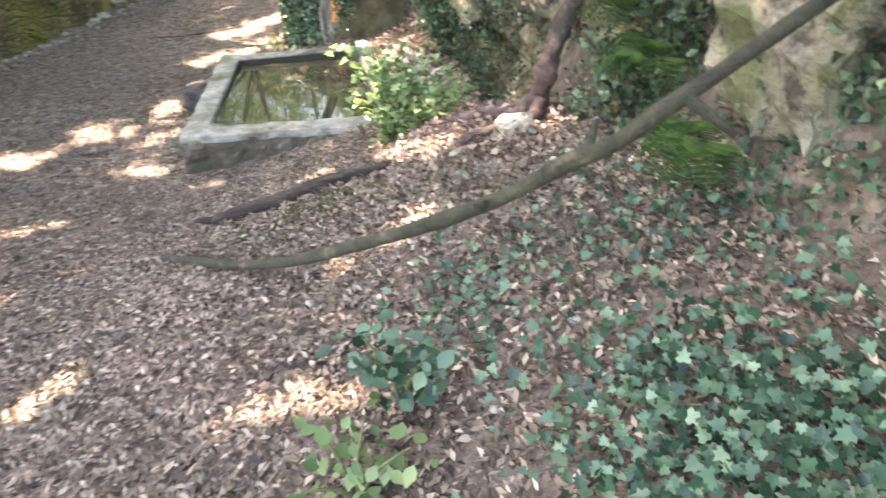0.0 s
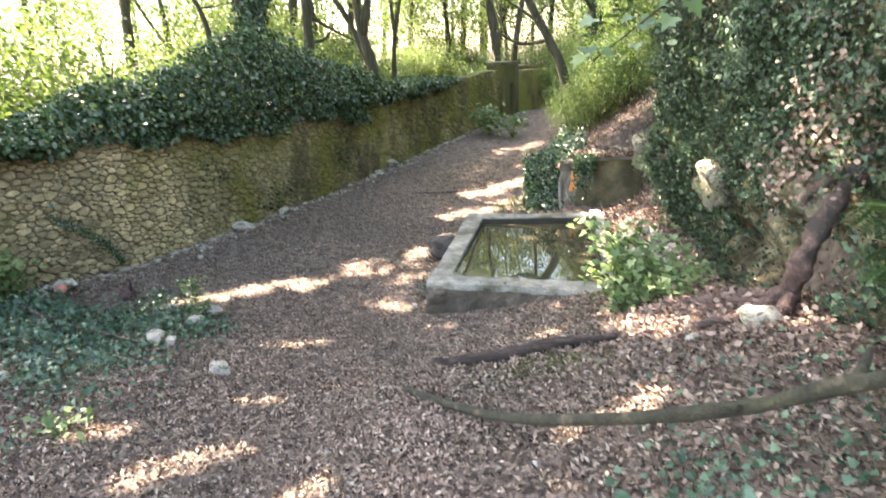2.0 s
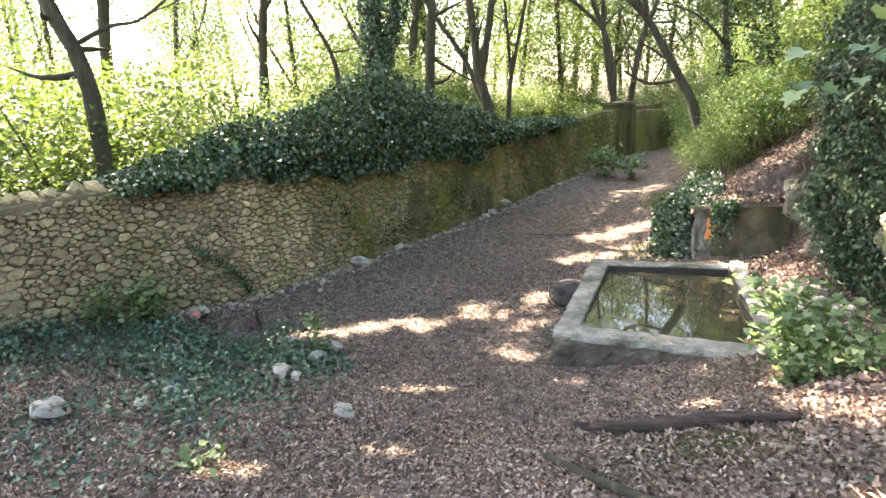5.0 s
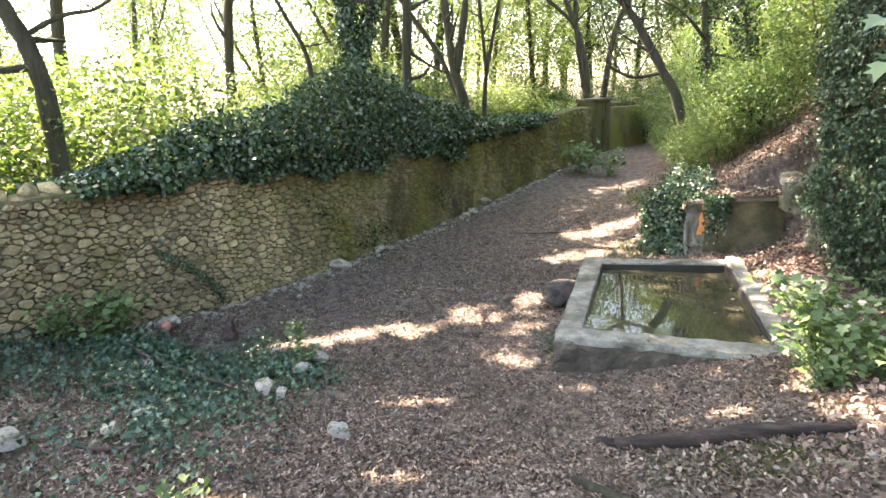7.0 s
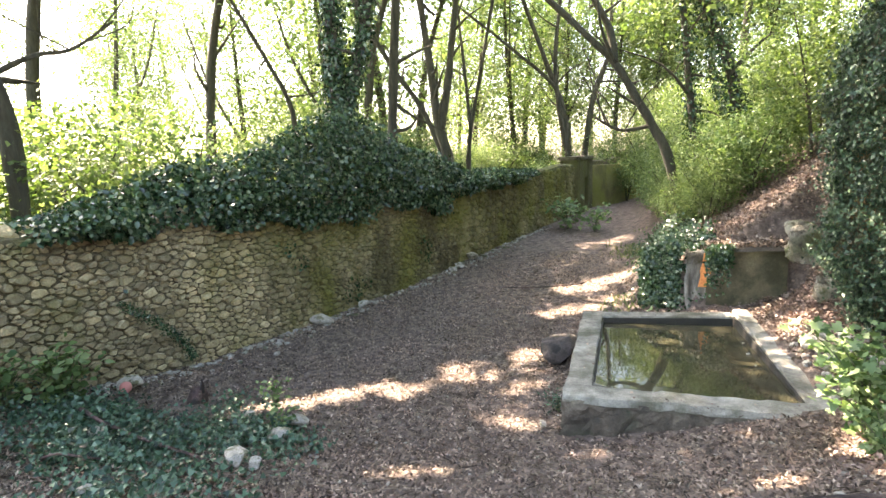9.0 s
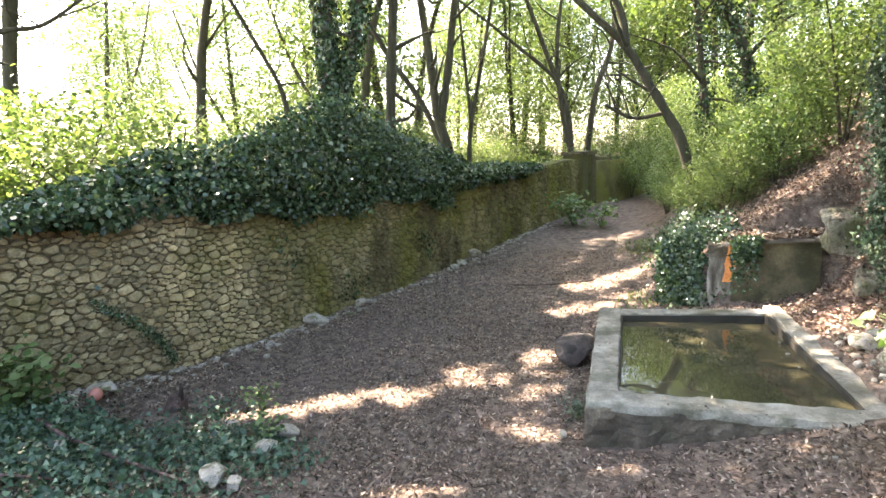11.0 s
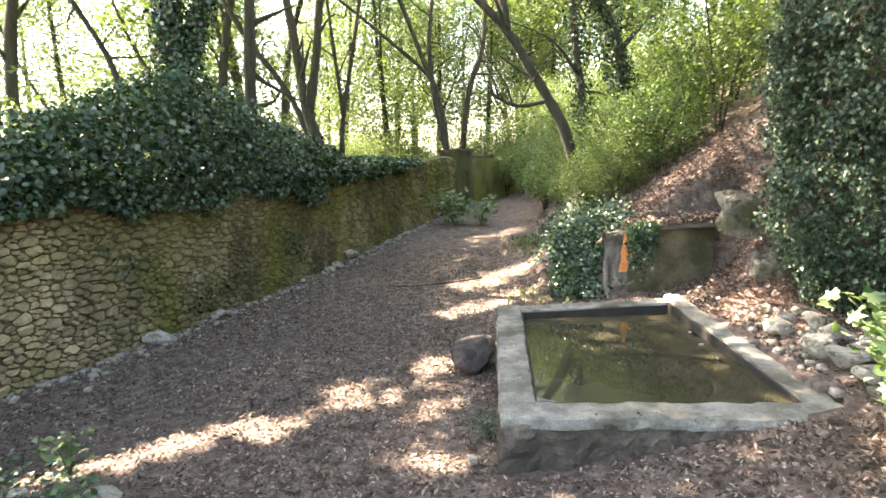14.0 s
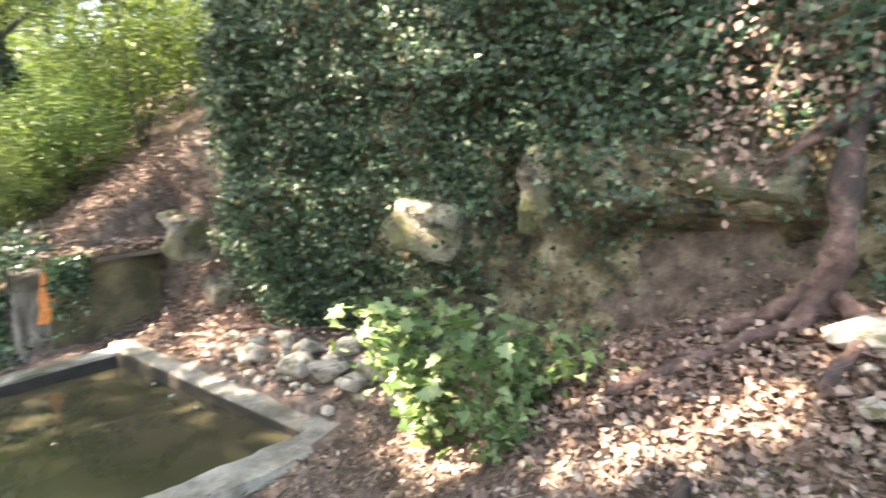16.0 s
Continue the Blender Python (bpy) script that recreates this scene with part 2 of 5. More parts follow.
def wave(x, y, s, seed=0.0):
    """A cheap smooth unevenness, about -1 to 1."""
    x, y = np.asarray(x, dtype=float) * s + seed, np.asarray(y, dtype=float) * s - seed * 0.36
    return (np.sin(x * 1.3 + 2.1 * np.sin(y * 0.7)) + np.sin(y * 1.7 + 1.6 * np.sin(x * 0.9 + 1)) + np.sin((x + y) * 0.83 + 0.5)) / 3


def wall_line(y):
    return -5.3 + 0.245 * (np.asarray(y, dtype=float) - 8)


def ground_z(x, y):
    """Height of the ground: a slope down to the basin, a bank to the east, a hillside behind the spring, a bank at the wall's south end."""
    x, y = np.asarray(x, dtype=float), np.asarray(y, dtype=float)
    yy = np.clip(y, -6, 60)
    z = -0.12 + 0.22 * soft(4.6 - yy) - 0.14 * soft(2.0 - yy) + 0.28 * (soft(x + 1.0) - soft(x - 1.6)) + 0.035 * soft(np.minimum(y, 30) - 10)
    z = z + 0.12 * soft(-4.5 - np.maximum(x, -7.5)) * (1 - step(y, 4.5, 6.5))
    hill = 0.72 * step(x, -0.95, 0.12) + 0.5 * soft(np.minimum(x, 14) - 0.25, 0.15)
    edge = 8.4 + 0.9 * (1 - step(x, -0.7, 0.1))
    far = np.where(y > 10, np.clip((y - 10) * 0.12, 0, 1.2), 0)
    hill = np.where(y > 10, 0.72 * step(x - far, -0.95, 0.12) + 0.5 * soft(np.minimum(x, 14) - 0.25 - far, 0.15), hill)
    z = z + hill * step(y, edge - 0.6 * step(x, 1.1, 1.6), edge + 0.12 + 0.6 * (1 - step(x, -0.5, 0.1)) + 0.7 * step(x, 1.1, 1.6))
    z = z + (2.3 + 0.3 * np.clip(x - 2, 0, 12)) * step(x, 1.75, 2.5) * (1 - step(y, 7.2, 8.4))
    z = z + (0.13 * step(x, -1.4, -0.5) + 0.09 * step(x, 0.5, 1.3)) * (1 - step(y, 3.3, 4.5)) - 0.1 * np.exp(-((x - 0.65) / 0.45) ** 2 - ((y - 8.1) / 0.3) ** 2)
    z = z + 0.5 * np.exp(-((x - 1.5) / 0.25) ** 2 - ((y - 7.85) / 0.4) ** 2)
    z = z - 0.5 * step(wall_line(np.clip(y, 0, 26)) - x, 0.1, 0.4) * step(y, 2, 4)
    return z


def rough_z(x, y):
    return ground_z(x, y) + 0.025 * wave(x, y, 2.2) + 0.012 * wave(x, y, 7.0, 3)


SHAPES = {
    "oval": [(0, 0), (0.32, 0.3), (0.36, 0.6), (0, 1.05), (-0.36, 0.6), (-0.32, 0.3)],
    "ivy": [(0, 0), (0.5, 0.05), (0.36, 0.42), (0.22, 0.5), (0, 1.0), (-0.22, 0.5), (-0.36, 0.42), (-0.5, 0.05)],
    "lobed": [(0, 0), (0.28, -0.1), (0.52, 0.15), (0.3, 0.32), (0.46, 0.6), (0.18, 0.6), (0, 1.0), (-0.18, 0.6), (-0.46, 0.6), (-0.3, 0.32), (-0.52, 0.15), (-0.28, -0.1)],
    "small": [(0, 0), (0.38, 0.5), (0, 1.0), (-0.38, 0.5)],
    "flake": [(0, 0), (0.2, 0.35), (0.05, 1.0), (-0.24, 0.55)],
    "twig": [(-0.02, 0), (0.02, 0.02), (0.035, 0.5), (0.01, 1.0), (0.0, 0.55)],
    "kite": [(0, 0), (0.4, 0.4), (0, 1.05), (-0.4, 0.4)],
    "frond": [(0, 0), (0.12, 0.35), (0, 1.0), (-0.12, 0.35)],
}


def leaf_mesh(name, P, N, size, material, shape="small", spread=0.7, droop=0.0, rng=None, fold=0.18):
    """A cloud of leaves: at each of P a leaf whose face lies about square to N."""
    rng = rng or RNG
    P, N = np.asarray(P, dtype=float), np.asarray(N, dtype=float)
    n = len(P)
    N = N / np.maximum(np.linalg.norm(N, axis=1, keepdims=True), 1e-6) + rng.normal(0, spread, (n, 3))
    N /= np.maximum(np.linalg.norm(N, axis=1, keepdims=True), 1e-6)
    U = rng.normal(0, 1, (n, 3))
    U[:, 2] -= droop
    U -= (U * N).sum(1, keepdims=True) * N
    U /= np.maximum(np.linalg.norm(U, axis=1, keepdims=True), 1e-6)
    W = np.cross(N, U)
    s = (size * rng.uniform(0.6, 1.3, n))[:, None]
    o = np.array(SHAPES[shape])
    k = len(o)
    V = np.empty((n, k, 3))
    for i, (a, b) in enumerate(o):
        V[:, i] = P + s * (a * W + b * U + (fold * abs(a) - 0.12 * b * b) * N)
    tri = np.array([(0, i, i + 1) for i in range(1, k - 1)])
    F = (np.arange(n)[:, None, None] * k + tri[None]).reshape(-1, 3)
    return mesh_np(name, V.reshape(-1, 3), F, material)


def tube(points, radii, sides=8, bumps=0.12, seed=0, closed=True):
    """Points and quads of a tapering, knobbly limb along points."""
    r = np.random.default_rng(seed)
    pts = [Vector(p) for p in points]
    V, F = [], []
    for i, p in enumerate(pts):
        d = (pts[min(i + 1, len(pts) - 1)] - pts[max(i - 1, 0)]).normalized()
        a = d.cross(Vector((0.3, 1, 0.2))).normalized()
        b = d.cross(a)
        for j in range(sides):
            q = 2 * math.pi * j / sides
            rad = radii[i] * (1 + bumps * r.normal())
            V.append(tuple(p + a * (math.cos(q) * rad) + b * (math.sin(q) * rad)))
    for i in range(len(pts) - 1):
        for j in range(sides):
            k = (j + 1) % sides
            F.append((i * sides + j, i * sides + k, i * sides + sides + k, i * sides + sides + j))
    if closed:
        for i, p in ((0, pts[0]), (len(pts) - 1, pts[-1])):
            c = len(V)
            V.append(tuple(p))
            for j in range(sides):
                k = (j + 1) % sides
                F.append((i * sides + j, i * sides + k, c, c))
    return V, F


def tubes_mesh(name, tubes, material):
    bm = bmesh.new()
    for V, F in tubes:
        vs = [bm.verts.new(v) for v in V]
        for f in F:
            f = list(dict.fromkeys(f))
            try:
                bm.faces.new([vs[i] for i in f])
            except ValueError:
                pass
    return bm_mesh(name, bm, material, smooth=True)


def smooth_line(points, n):
    """Points along a soft curve through the given ones."""
    P = np.array(points, dtype=float)
    out = []
    for s in np.linspace(0, len(P) - 1, n):
        i = min(int(s), len(P) - 2)
        f = s - i
        p0, p1, p2, p3 = P[max(i - 1, 0)], P[i], P[i + 1], P[min(i + 2, len(P) - 1)]
        out.append(0.5 * ((2 * p1) + (p2 - p0) * f + (2 * p0 - 5 * p1 + 4 * p2 - p3) * f * f + (3 * p1 - p0 - 3 * p2 + p3) * f ** 3))
    return np.array(out)


def rock_mesh(name, material, seed, flat=0.7, sub=3):
    """An angular, worn stone about 1 across, its underside at z = -0.35."""
    bm = bmesh.new()
    bmesh.ops.create_icosphere(bm, subdivisions=sub, radius=0.5)
    r = np.random.default_rng(seed)
    cuts = [(Vector(r.normal(0, 1, 3)).normalized(), r.uniform(0.2, 0.36)) for _ in range(13)]
    for v in bm.verts:
        for n, d in cuts:
            over = v.co.dot(n) - d
            if over > 0:
                v.co -= n * over * 0.97
        v.co += v.co.normalized() * 0.03 * noise.noise(v.co * 5 + Vector((seed, 0, 0)))
        v.co.z *= flat
    return bm_mesh(name, bm, material)


# sun flecks on the ground: ends of each and its breadth; the crowns are open along the way to the sun there
FLECKS = [
    (-4.5, 4.9, -3.55, 5.95, 0.15), (-3.3, 5.75, -2.95, 6.25, 0.1), (-2.9, 6.3, -2.5, 6.4, 0.14), (-2.3, 7.05, -1.7, 7.4, 0.13), (-2.1, 6.1, -1.8, 6.2, 0.13), (-2.1, 5.3, -1.65, 5.3, 0.13),
    (-1.9, 10.5, -0.6, 11.5, 0.24), (-2.1, 9.0, -1.1, 9.7, 0.2), (-1.7, 14.5, -0.9, 14.9, 0.3), (-1.4, 7.1, -1.1, 7.25, 0.15), (-1.9, 1.55, -1.4, 1.85, 0.13), (-0.95, 1.42, -0.65, 1.5, 0.15),
    (-1.95, 2.62, -1.65, 2.67, 0.11), (-2.6, 4.0, -2.2, 4.2, 0.15), (0.95, 3.35, 1.1, 3.1, 0.11), (1.3, 2.85, 1.6, 2.6, 0.12), (1.4, 3.35, 1.55, 3.3, 0.09), (1.15, 1.7, 1.25, 1.75, 0.12), (0.45, 0.8, 0.6, 0.78, 0.1),
    (0.9, 0.72, 1.0, 0.7, 0.12), (0.7, 7.6, 1.1, 7.9, 0.15), (0.95, 4.15, 1.05, 4.3, 0.26), (2.75, 3.95, 2.9, 3.6, 0.05), (3.0, 2.6, 3.1, 2.45, 0.1), (2.4, 4.65, 2.5, 4.55, 0.1), (3.3, 4.5, 3.4, 4.2, 0.1), (2.3, 5.6, 2.35, 5.5, 0.08), (0.95, 6.7, 1.15, 7.0, 0.11), (0.2, 3.5, 0.45, 3.5, 0.1), (-2.6, 1.9, -2.4, 2.0, 0.15),
    (1.55, 2.72, 1.95, 2.42, 0.07), (2.1, 2.4, 2.3, 2.25, 0.06), (-3.0, 6.55, -2.75, 6.7, 0.1), (-1.35, 4.7, -1.1, 4.75, 0.1), (-1.5, 3.0, -1.3, 3.1, 0.08),
]


def in_fleck(P):
    """Which of the points P stand between a fleck and the sun."""
    P = np.asarray(P, dtype=float)
    G = P[:, :2] - np.array([SUN.x, SUN.y]) / SUN.z * (P[:, 2:3] - 0.2)
    hit = np.zeros(len(P), dtype=bool)
    for ax, ay, bx, by, r in FLECKS:
        a, d = np.array([ax, ay]), np.array([bx - ax, by - ay])
        f = np.clip(((G - a) @ d) / (d @ d), 0, 1)
        hit |= np.linalg.norm(G - a - f[:, None] * d, axis=1) < 1.3 * r + 0.02
    return hit


# ---------------------------------------------------------------- ground
def axis(lo, hi, fine, far, grow=1.22):
    v = list(np.arange(lo, hi, fine))
    s = fine
    while v[-1] < far:
        s *= grow
        v.append(v[-1] + s)
    s = fine
    while v[0] > -far:
        s *= grow
        v.insert(0, v[0] - s)
    return np.array(v)


def basin_east(y):
    """The basin's eastern edge, which runs askew."""
    return 0.57 + 0.085 * (7.68 - np.asarray(y, dtype=float))


def build_ground():
    X, Y = axis(-7.6, 3.2, 0.07, 400), axis(-2.0, 18.0, 0.07, 400)
    gx, gy = np.meshgrid(X, Y)
    gz = rough_z(gx, gy)
    # hollow under the basin
    gz = np.where((gx > -1.2) & (gx < basin_east(gy) - 0.04) & (gy > 5.1) & (gy < 7.55), -0.3, gz)
    gz = gz + 0.006 * np.random.default_rng(2).normal(size=gz.shape)
    n, m = gx.shape
    i = np.arange(n * m).reshape(n, m)
    F = np.stack([i[:-1, :-1], i[:-1, 1:], i[1:, 1:], i[1:, :-1]], -1).reshape(-1, 4)
    ob = new("ground", mesh_np("ground", np.stack([gx, gy, gz], -1).reshape(-1, 3), F, M_GROUND, True))
    return tagged(ob, "brown woodland soil trodden into a sloping path", "ground", kind="structure")


build_ground()


# ---------------------------------------------------------------- stone wall
WALL_TOP = 1.66


def wall_top(y):
    return WALL_TOP + 0.1 * (1 - step(y, 5.0, 7.0)) + 0.03 * np.sin(np.asarray(y) * 2.1) + 0.02 * np.asarray(y - 8) * 0.6


def wall_frame(y):
    """Pose on the wall's near face at y, its x along the wall, its y into it."""
    a = math.degrees(math.atan2(1.0, 0.245))
    return pose(float(wall_line(y)), y, 0, 0, 0, a)


def build_wall():
    wall = new("wall_west")
    tagged(wall, "old mossy rubble stone wall along a woodland path", "wall", kind="structure")
    ys = np.arange(0.5, 27.01, 0.25)
    bm = bmesh.new()
    rows = []
    for y in ys:
        m = wall_frame(y)
        top = float(wall_top(y))
        low = float(ground_z(wall_line(y), y)) - 0.4
        rows.append([bm.verts.new(m @ Vector(p)) for p in ((0, 0.02, low), (0, 0.02, top), (0, 0.2, top + 0.05), (0, 0.42, top), (0, 0.42, low))])
    for a, b in zip(rows, rows[1:]):
        for i in range(4):
            bm.faces.new((a[i], a[i + 1], b[i + 1], b[i]))
    for e in (rows[0], rows[-1]):
        bm.faces.new(e)
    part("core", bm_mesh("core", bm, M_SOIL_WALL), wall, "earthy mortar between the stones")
    return wall


WALL = build_wall()


def wall_cells(y0, y1, seed, size):
    """Outlines of rubble stones on the wall's face, (along, height) in metres: an uneven cell pattern, wider than high."""
    r = np.random.default_rng(seed)
    wide = 1.6
    cell = size * 1.7
    grid, seeds = {}, []
    def around(px, pz, reach):
        ci, cj = int(px // cell), int(pz // cell)
        return [q for i in range(ci - reach, ci + reach + 1) for j in range(cj - reach, cj + reach + 1) for q in grid.get((i, j), ())]
    for d, tries in ((size * 1.7, 520), (size, 9000), (size * 0.6, 9000)):
        n = int(tries * (y1 - y0) / 8)
        for px, pz in zip(r.uniform(y0 / wide, y1 / wide, n), r.uniform(-0.4, 1.92, n)):
            if all((px - q[0]) ** 2 + (pz - q[1]) ** 2 > 0.25 * (d + q[2]) ** 2 for q in around(px, pz, 1)):
                q = (px, pz, d)
                seeds.append(q)
                grid.setdefault((int(px // cell), int(pz // cell)), []).append(q)
    out = []
    for s in seeds:
        px, pz, d = s
        poly = [(px - 0.16, pz - 0.16), (px + 0.16, pz - 0.16), (px + 0.16, pz + 0.16), (px - 0.16, pz + 0.16)]
        near = sorted(((q[0] - px) ** 2 + (q[1] - pz) ** 2, q) for q in around(px, pz, 2) if q is not s)[:14]
        for dd, q in near:
            dx, dz = q[0] - px, q[1] - pz
            w = 0.5 + 0.35 * (d - q[2]) / math.sqrt(dd)
            mx, mz, cut = px + dx * w, pz + dz * w, []
            sides = [(x - mx) * dx + (z - mz) * dz for x, z in poly]
            for k in range(len(poly)):
                (ax, az), (bx, bz) = poly[k], poly[(k + 1) % len(poly)]
                sa, sb = sides[k], sides[(k + 1) % len(poly)]
                if sa <= 0:
                    cut.append((ax, az))
                if (sa < 0) != (sb < 0):
                    f = sa / (sa - sb)
                    cut.append((ax + (bx - ax) * f, az + (bz - az) * f))
            poly = cut
            if len(poly) < 3:
                break
        if len(poly) >= 3:
            out.append([(x * wide, z) for x, z in poly])
    return out


def stone_mesh(poly, r):
    """One face stone of the wall: bedded, worn at the edges, its face uneven."""
    P = np.array(poly)
    c = P.mean(0)
    keep = [P[k] for k in range(len(P)) if np.linalg.norm(P[k] - P[k - 1]) > 0.008]
    if len(keep) < 3:
        return None
    # blunt the corners
    Q = []
    for k in range(len(keep)):
        a, b, d = keep[k - 1], keep[k], keep[(k + 1) % len(keep)]
        Q += [b + (a - b) * 0.24, b + (d - b) * 0.24] if len(keep) < 7 else [b + ((a + d) / 2 - b) * 0.2]
    Q = np.array(Q)
    size = np.linalg.norm(Q - c, axis=1).mean()
    inset = 1 - r.uniform(0.005, 0.012) / max(size, 0.03)
    Q = c + (Q - c) * max(inset, 0.6) + r.normal(0, 0.005, Q.shape)
    proud = r.uniform(0.014, 0.055)
    tilt = r.normal(0, 0.13, 2)
    V, F = [], []
    n = len(Q)
    for s, d in ((1.0, -0.03), (0.96, 0.45 * proud), (0.74, proud)):
        for q in Q:
            p = c + (q - c) * s
            V.append((p[0], p[1], d + (0 if d < 0 else float((p - c) @ tilt)) + (r.normal(0, 0.003) if d > 0 else 0)))
    for k in range(2):
        for i in range(n):
            j = (i + 1) % n
            F.append((k * n + i, k * n + j, k * n + n + j, k * n + n + i))
    F.append(tuple(range(2 * n, 3 * n)))
    out = []
    for y, z, d in V:
        out.append((-5.32 + 0.245 * (y - 8) + d * 0.97, y - d * 0.24, z))
    return out, F


# ---------------------------------------------------------------- pier at the wall's far end
def build_pier():
    pier = thing("gate_pier", "rendered masonry pier with a dark doorway slot at the wall's end", "pier")
    m = wall_frame(20.2)
    def box(name, x0, x1, y0, y1, z0, z1, material, label="", turn=0):
        bm = bmesh.new()
        bmesh.ops.create_cube(bm, size=1)
        for v in bm.verts:
            v.co = m @ pose(x0, y0, 0, 0, 0, turn) @ Vector(((v.co.x + 0.5) * (x1 - x0), (v.co.y + 0.5) * (y1 - y0), z0 + (v.co.z + 0.5) * (z1 - z0)))
        bmesh.ops.bevel(bm, geom=bm.edges[:], offset=0.03, segments=2, affect="EDGES")
        bm_ob = bm_mesh(name, bm, material)
        return part(name, bm_ob, pier, label)
    box("jamb", -0.5, 0.08, -0.16, 0.5, -0.3, 1.95, M_SOIL_WALL)
    box("jamb", 0.42, 0.95, -0.16, 0.5, -0.3, 1.95, M_SOIL_WALL)
    box("lintel", 0.075, 0.425, -0.15, 0.5, 1.35, 1.95, M_SOIL_WALL)
    box("recess", 0.07, 0.43, 0.05, 0.5, -0.3, 1.36, M_DARK, "dark slot of the blocked doorway")
    box("coping", -0.56, 1.0, -0.2, 0.56, 1.95, 2.06, M_CONC_DARK, "mossy coping slab")
    box("return_wall", 0.93, 4.2, -0.1, 0.3, -0.3, 1.72, M_MOSS_WALL, "mossy wall turning off beyond the pier", -31)


M_MOSS_WALL = wall_surface("mossy_masonry", [(0.3, (0.13, 0.11, 0.05)), (0.7, (0.26, 0.21, 0.11))], 6, ((0.17, 0.17, 0.03), 0.4, 0.7, 0.9, (1, 1, 0.7)), ((0.07, 0.06, 0.025), 0.6, 0.8, 1.8, (1, 1, 0.4)), 0.0)
M_DARK = surface("near_black_masonry", [(0.3, (0.012, 0.011, 0.008)), (0.7, (0.035, 0.03, 0.02))], 6, 50)
build_pier()

# ---------------------------------------------------------------- basin
RIM = [(-1.3, 5.05, 0.28), (0.8, 4.97, 0.315), (0.57, 7.68, 0.365), (-1.3, 7.56, 0.34)]


def slab(name, corners, depth, material, parent, label="", seed=0, cuts=10, wear=0.012, chip=None):
    """A long block under four top corners, its faces finely cut and worn."""
    bm = bmesh.new()
    top = [Vector(c) for c in corners]
    vs = []
    n, k = cuts, 4
    r = np.random.default_rng(seed)
    def at(u, v, d):
        p = top[0].lerp(top[1], u).lerp(top[3].lerp(top[2], u), v)
        p = p - Vector((0, 0, d))
        q = 0.5 * wear * Vector((noise.noise(p * 6 + Vector((seed, 0, 0))), noise.noise(p * 6 + Vector((0, 9, seed))), noise.noise(p * 4 + Vector((3, seed, 0)))))
        q += 0.45 * wear * Vector((noise.noise(p * 17), noise.noise(p * 17 + Vector((5, 0, seed))), 0.5 * noise.noise(p * 15)))
        return p + q
    grid = {}
    side = [q for q in (0.32, 0.26, 0.2, 0.15, 0.11, 0.07) if q < depth - 0.03]
    rows = [(0, depth)] + [(0, q) for q in side] + [(0.0, 0.035), (0.06, 0.0), (0.35, 0.0), (0.65, 0.0), (0.94, 0.0), (1.0, 0.035)] + [(1.0, q) for q in side[::-1]] + [(1.0, depth)]
    top_row = 1 + len(side)
    for i in range(n + 1):
        for j, (v, d) in enumerate(rows):
            p = at(i / n, v, d)
            if chip and j in (top_row, top_row + 1):
                p -= chip * max(0, noise.noise(p * 5)) * (top[3] - top[0]).normalized() * -1
            grid[i, j] = bm.verts.new(p)
    for i in range(n):
        for j in range(len(rows) - 1):
            bm.faces.new((grid[i, j], grid[i + 1, j], grid[i + 1, j + 1], grid[i, j + 1]))
    for i in (0, n):
        bm.faces.new([grid[i, j] for j in range(len(rows))])
    return part(name, bm_mesh(name, bm, material, False), parent, label)


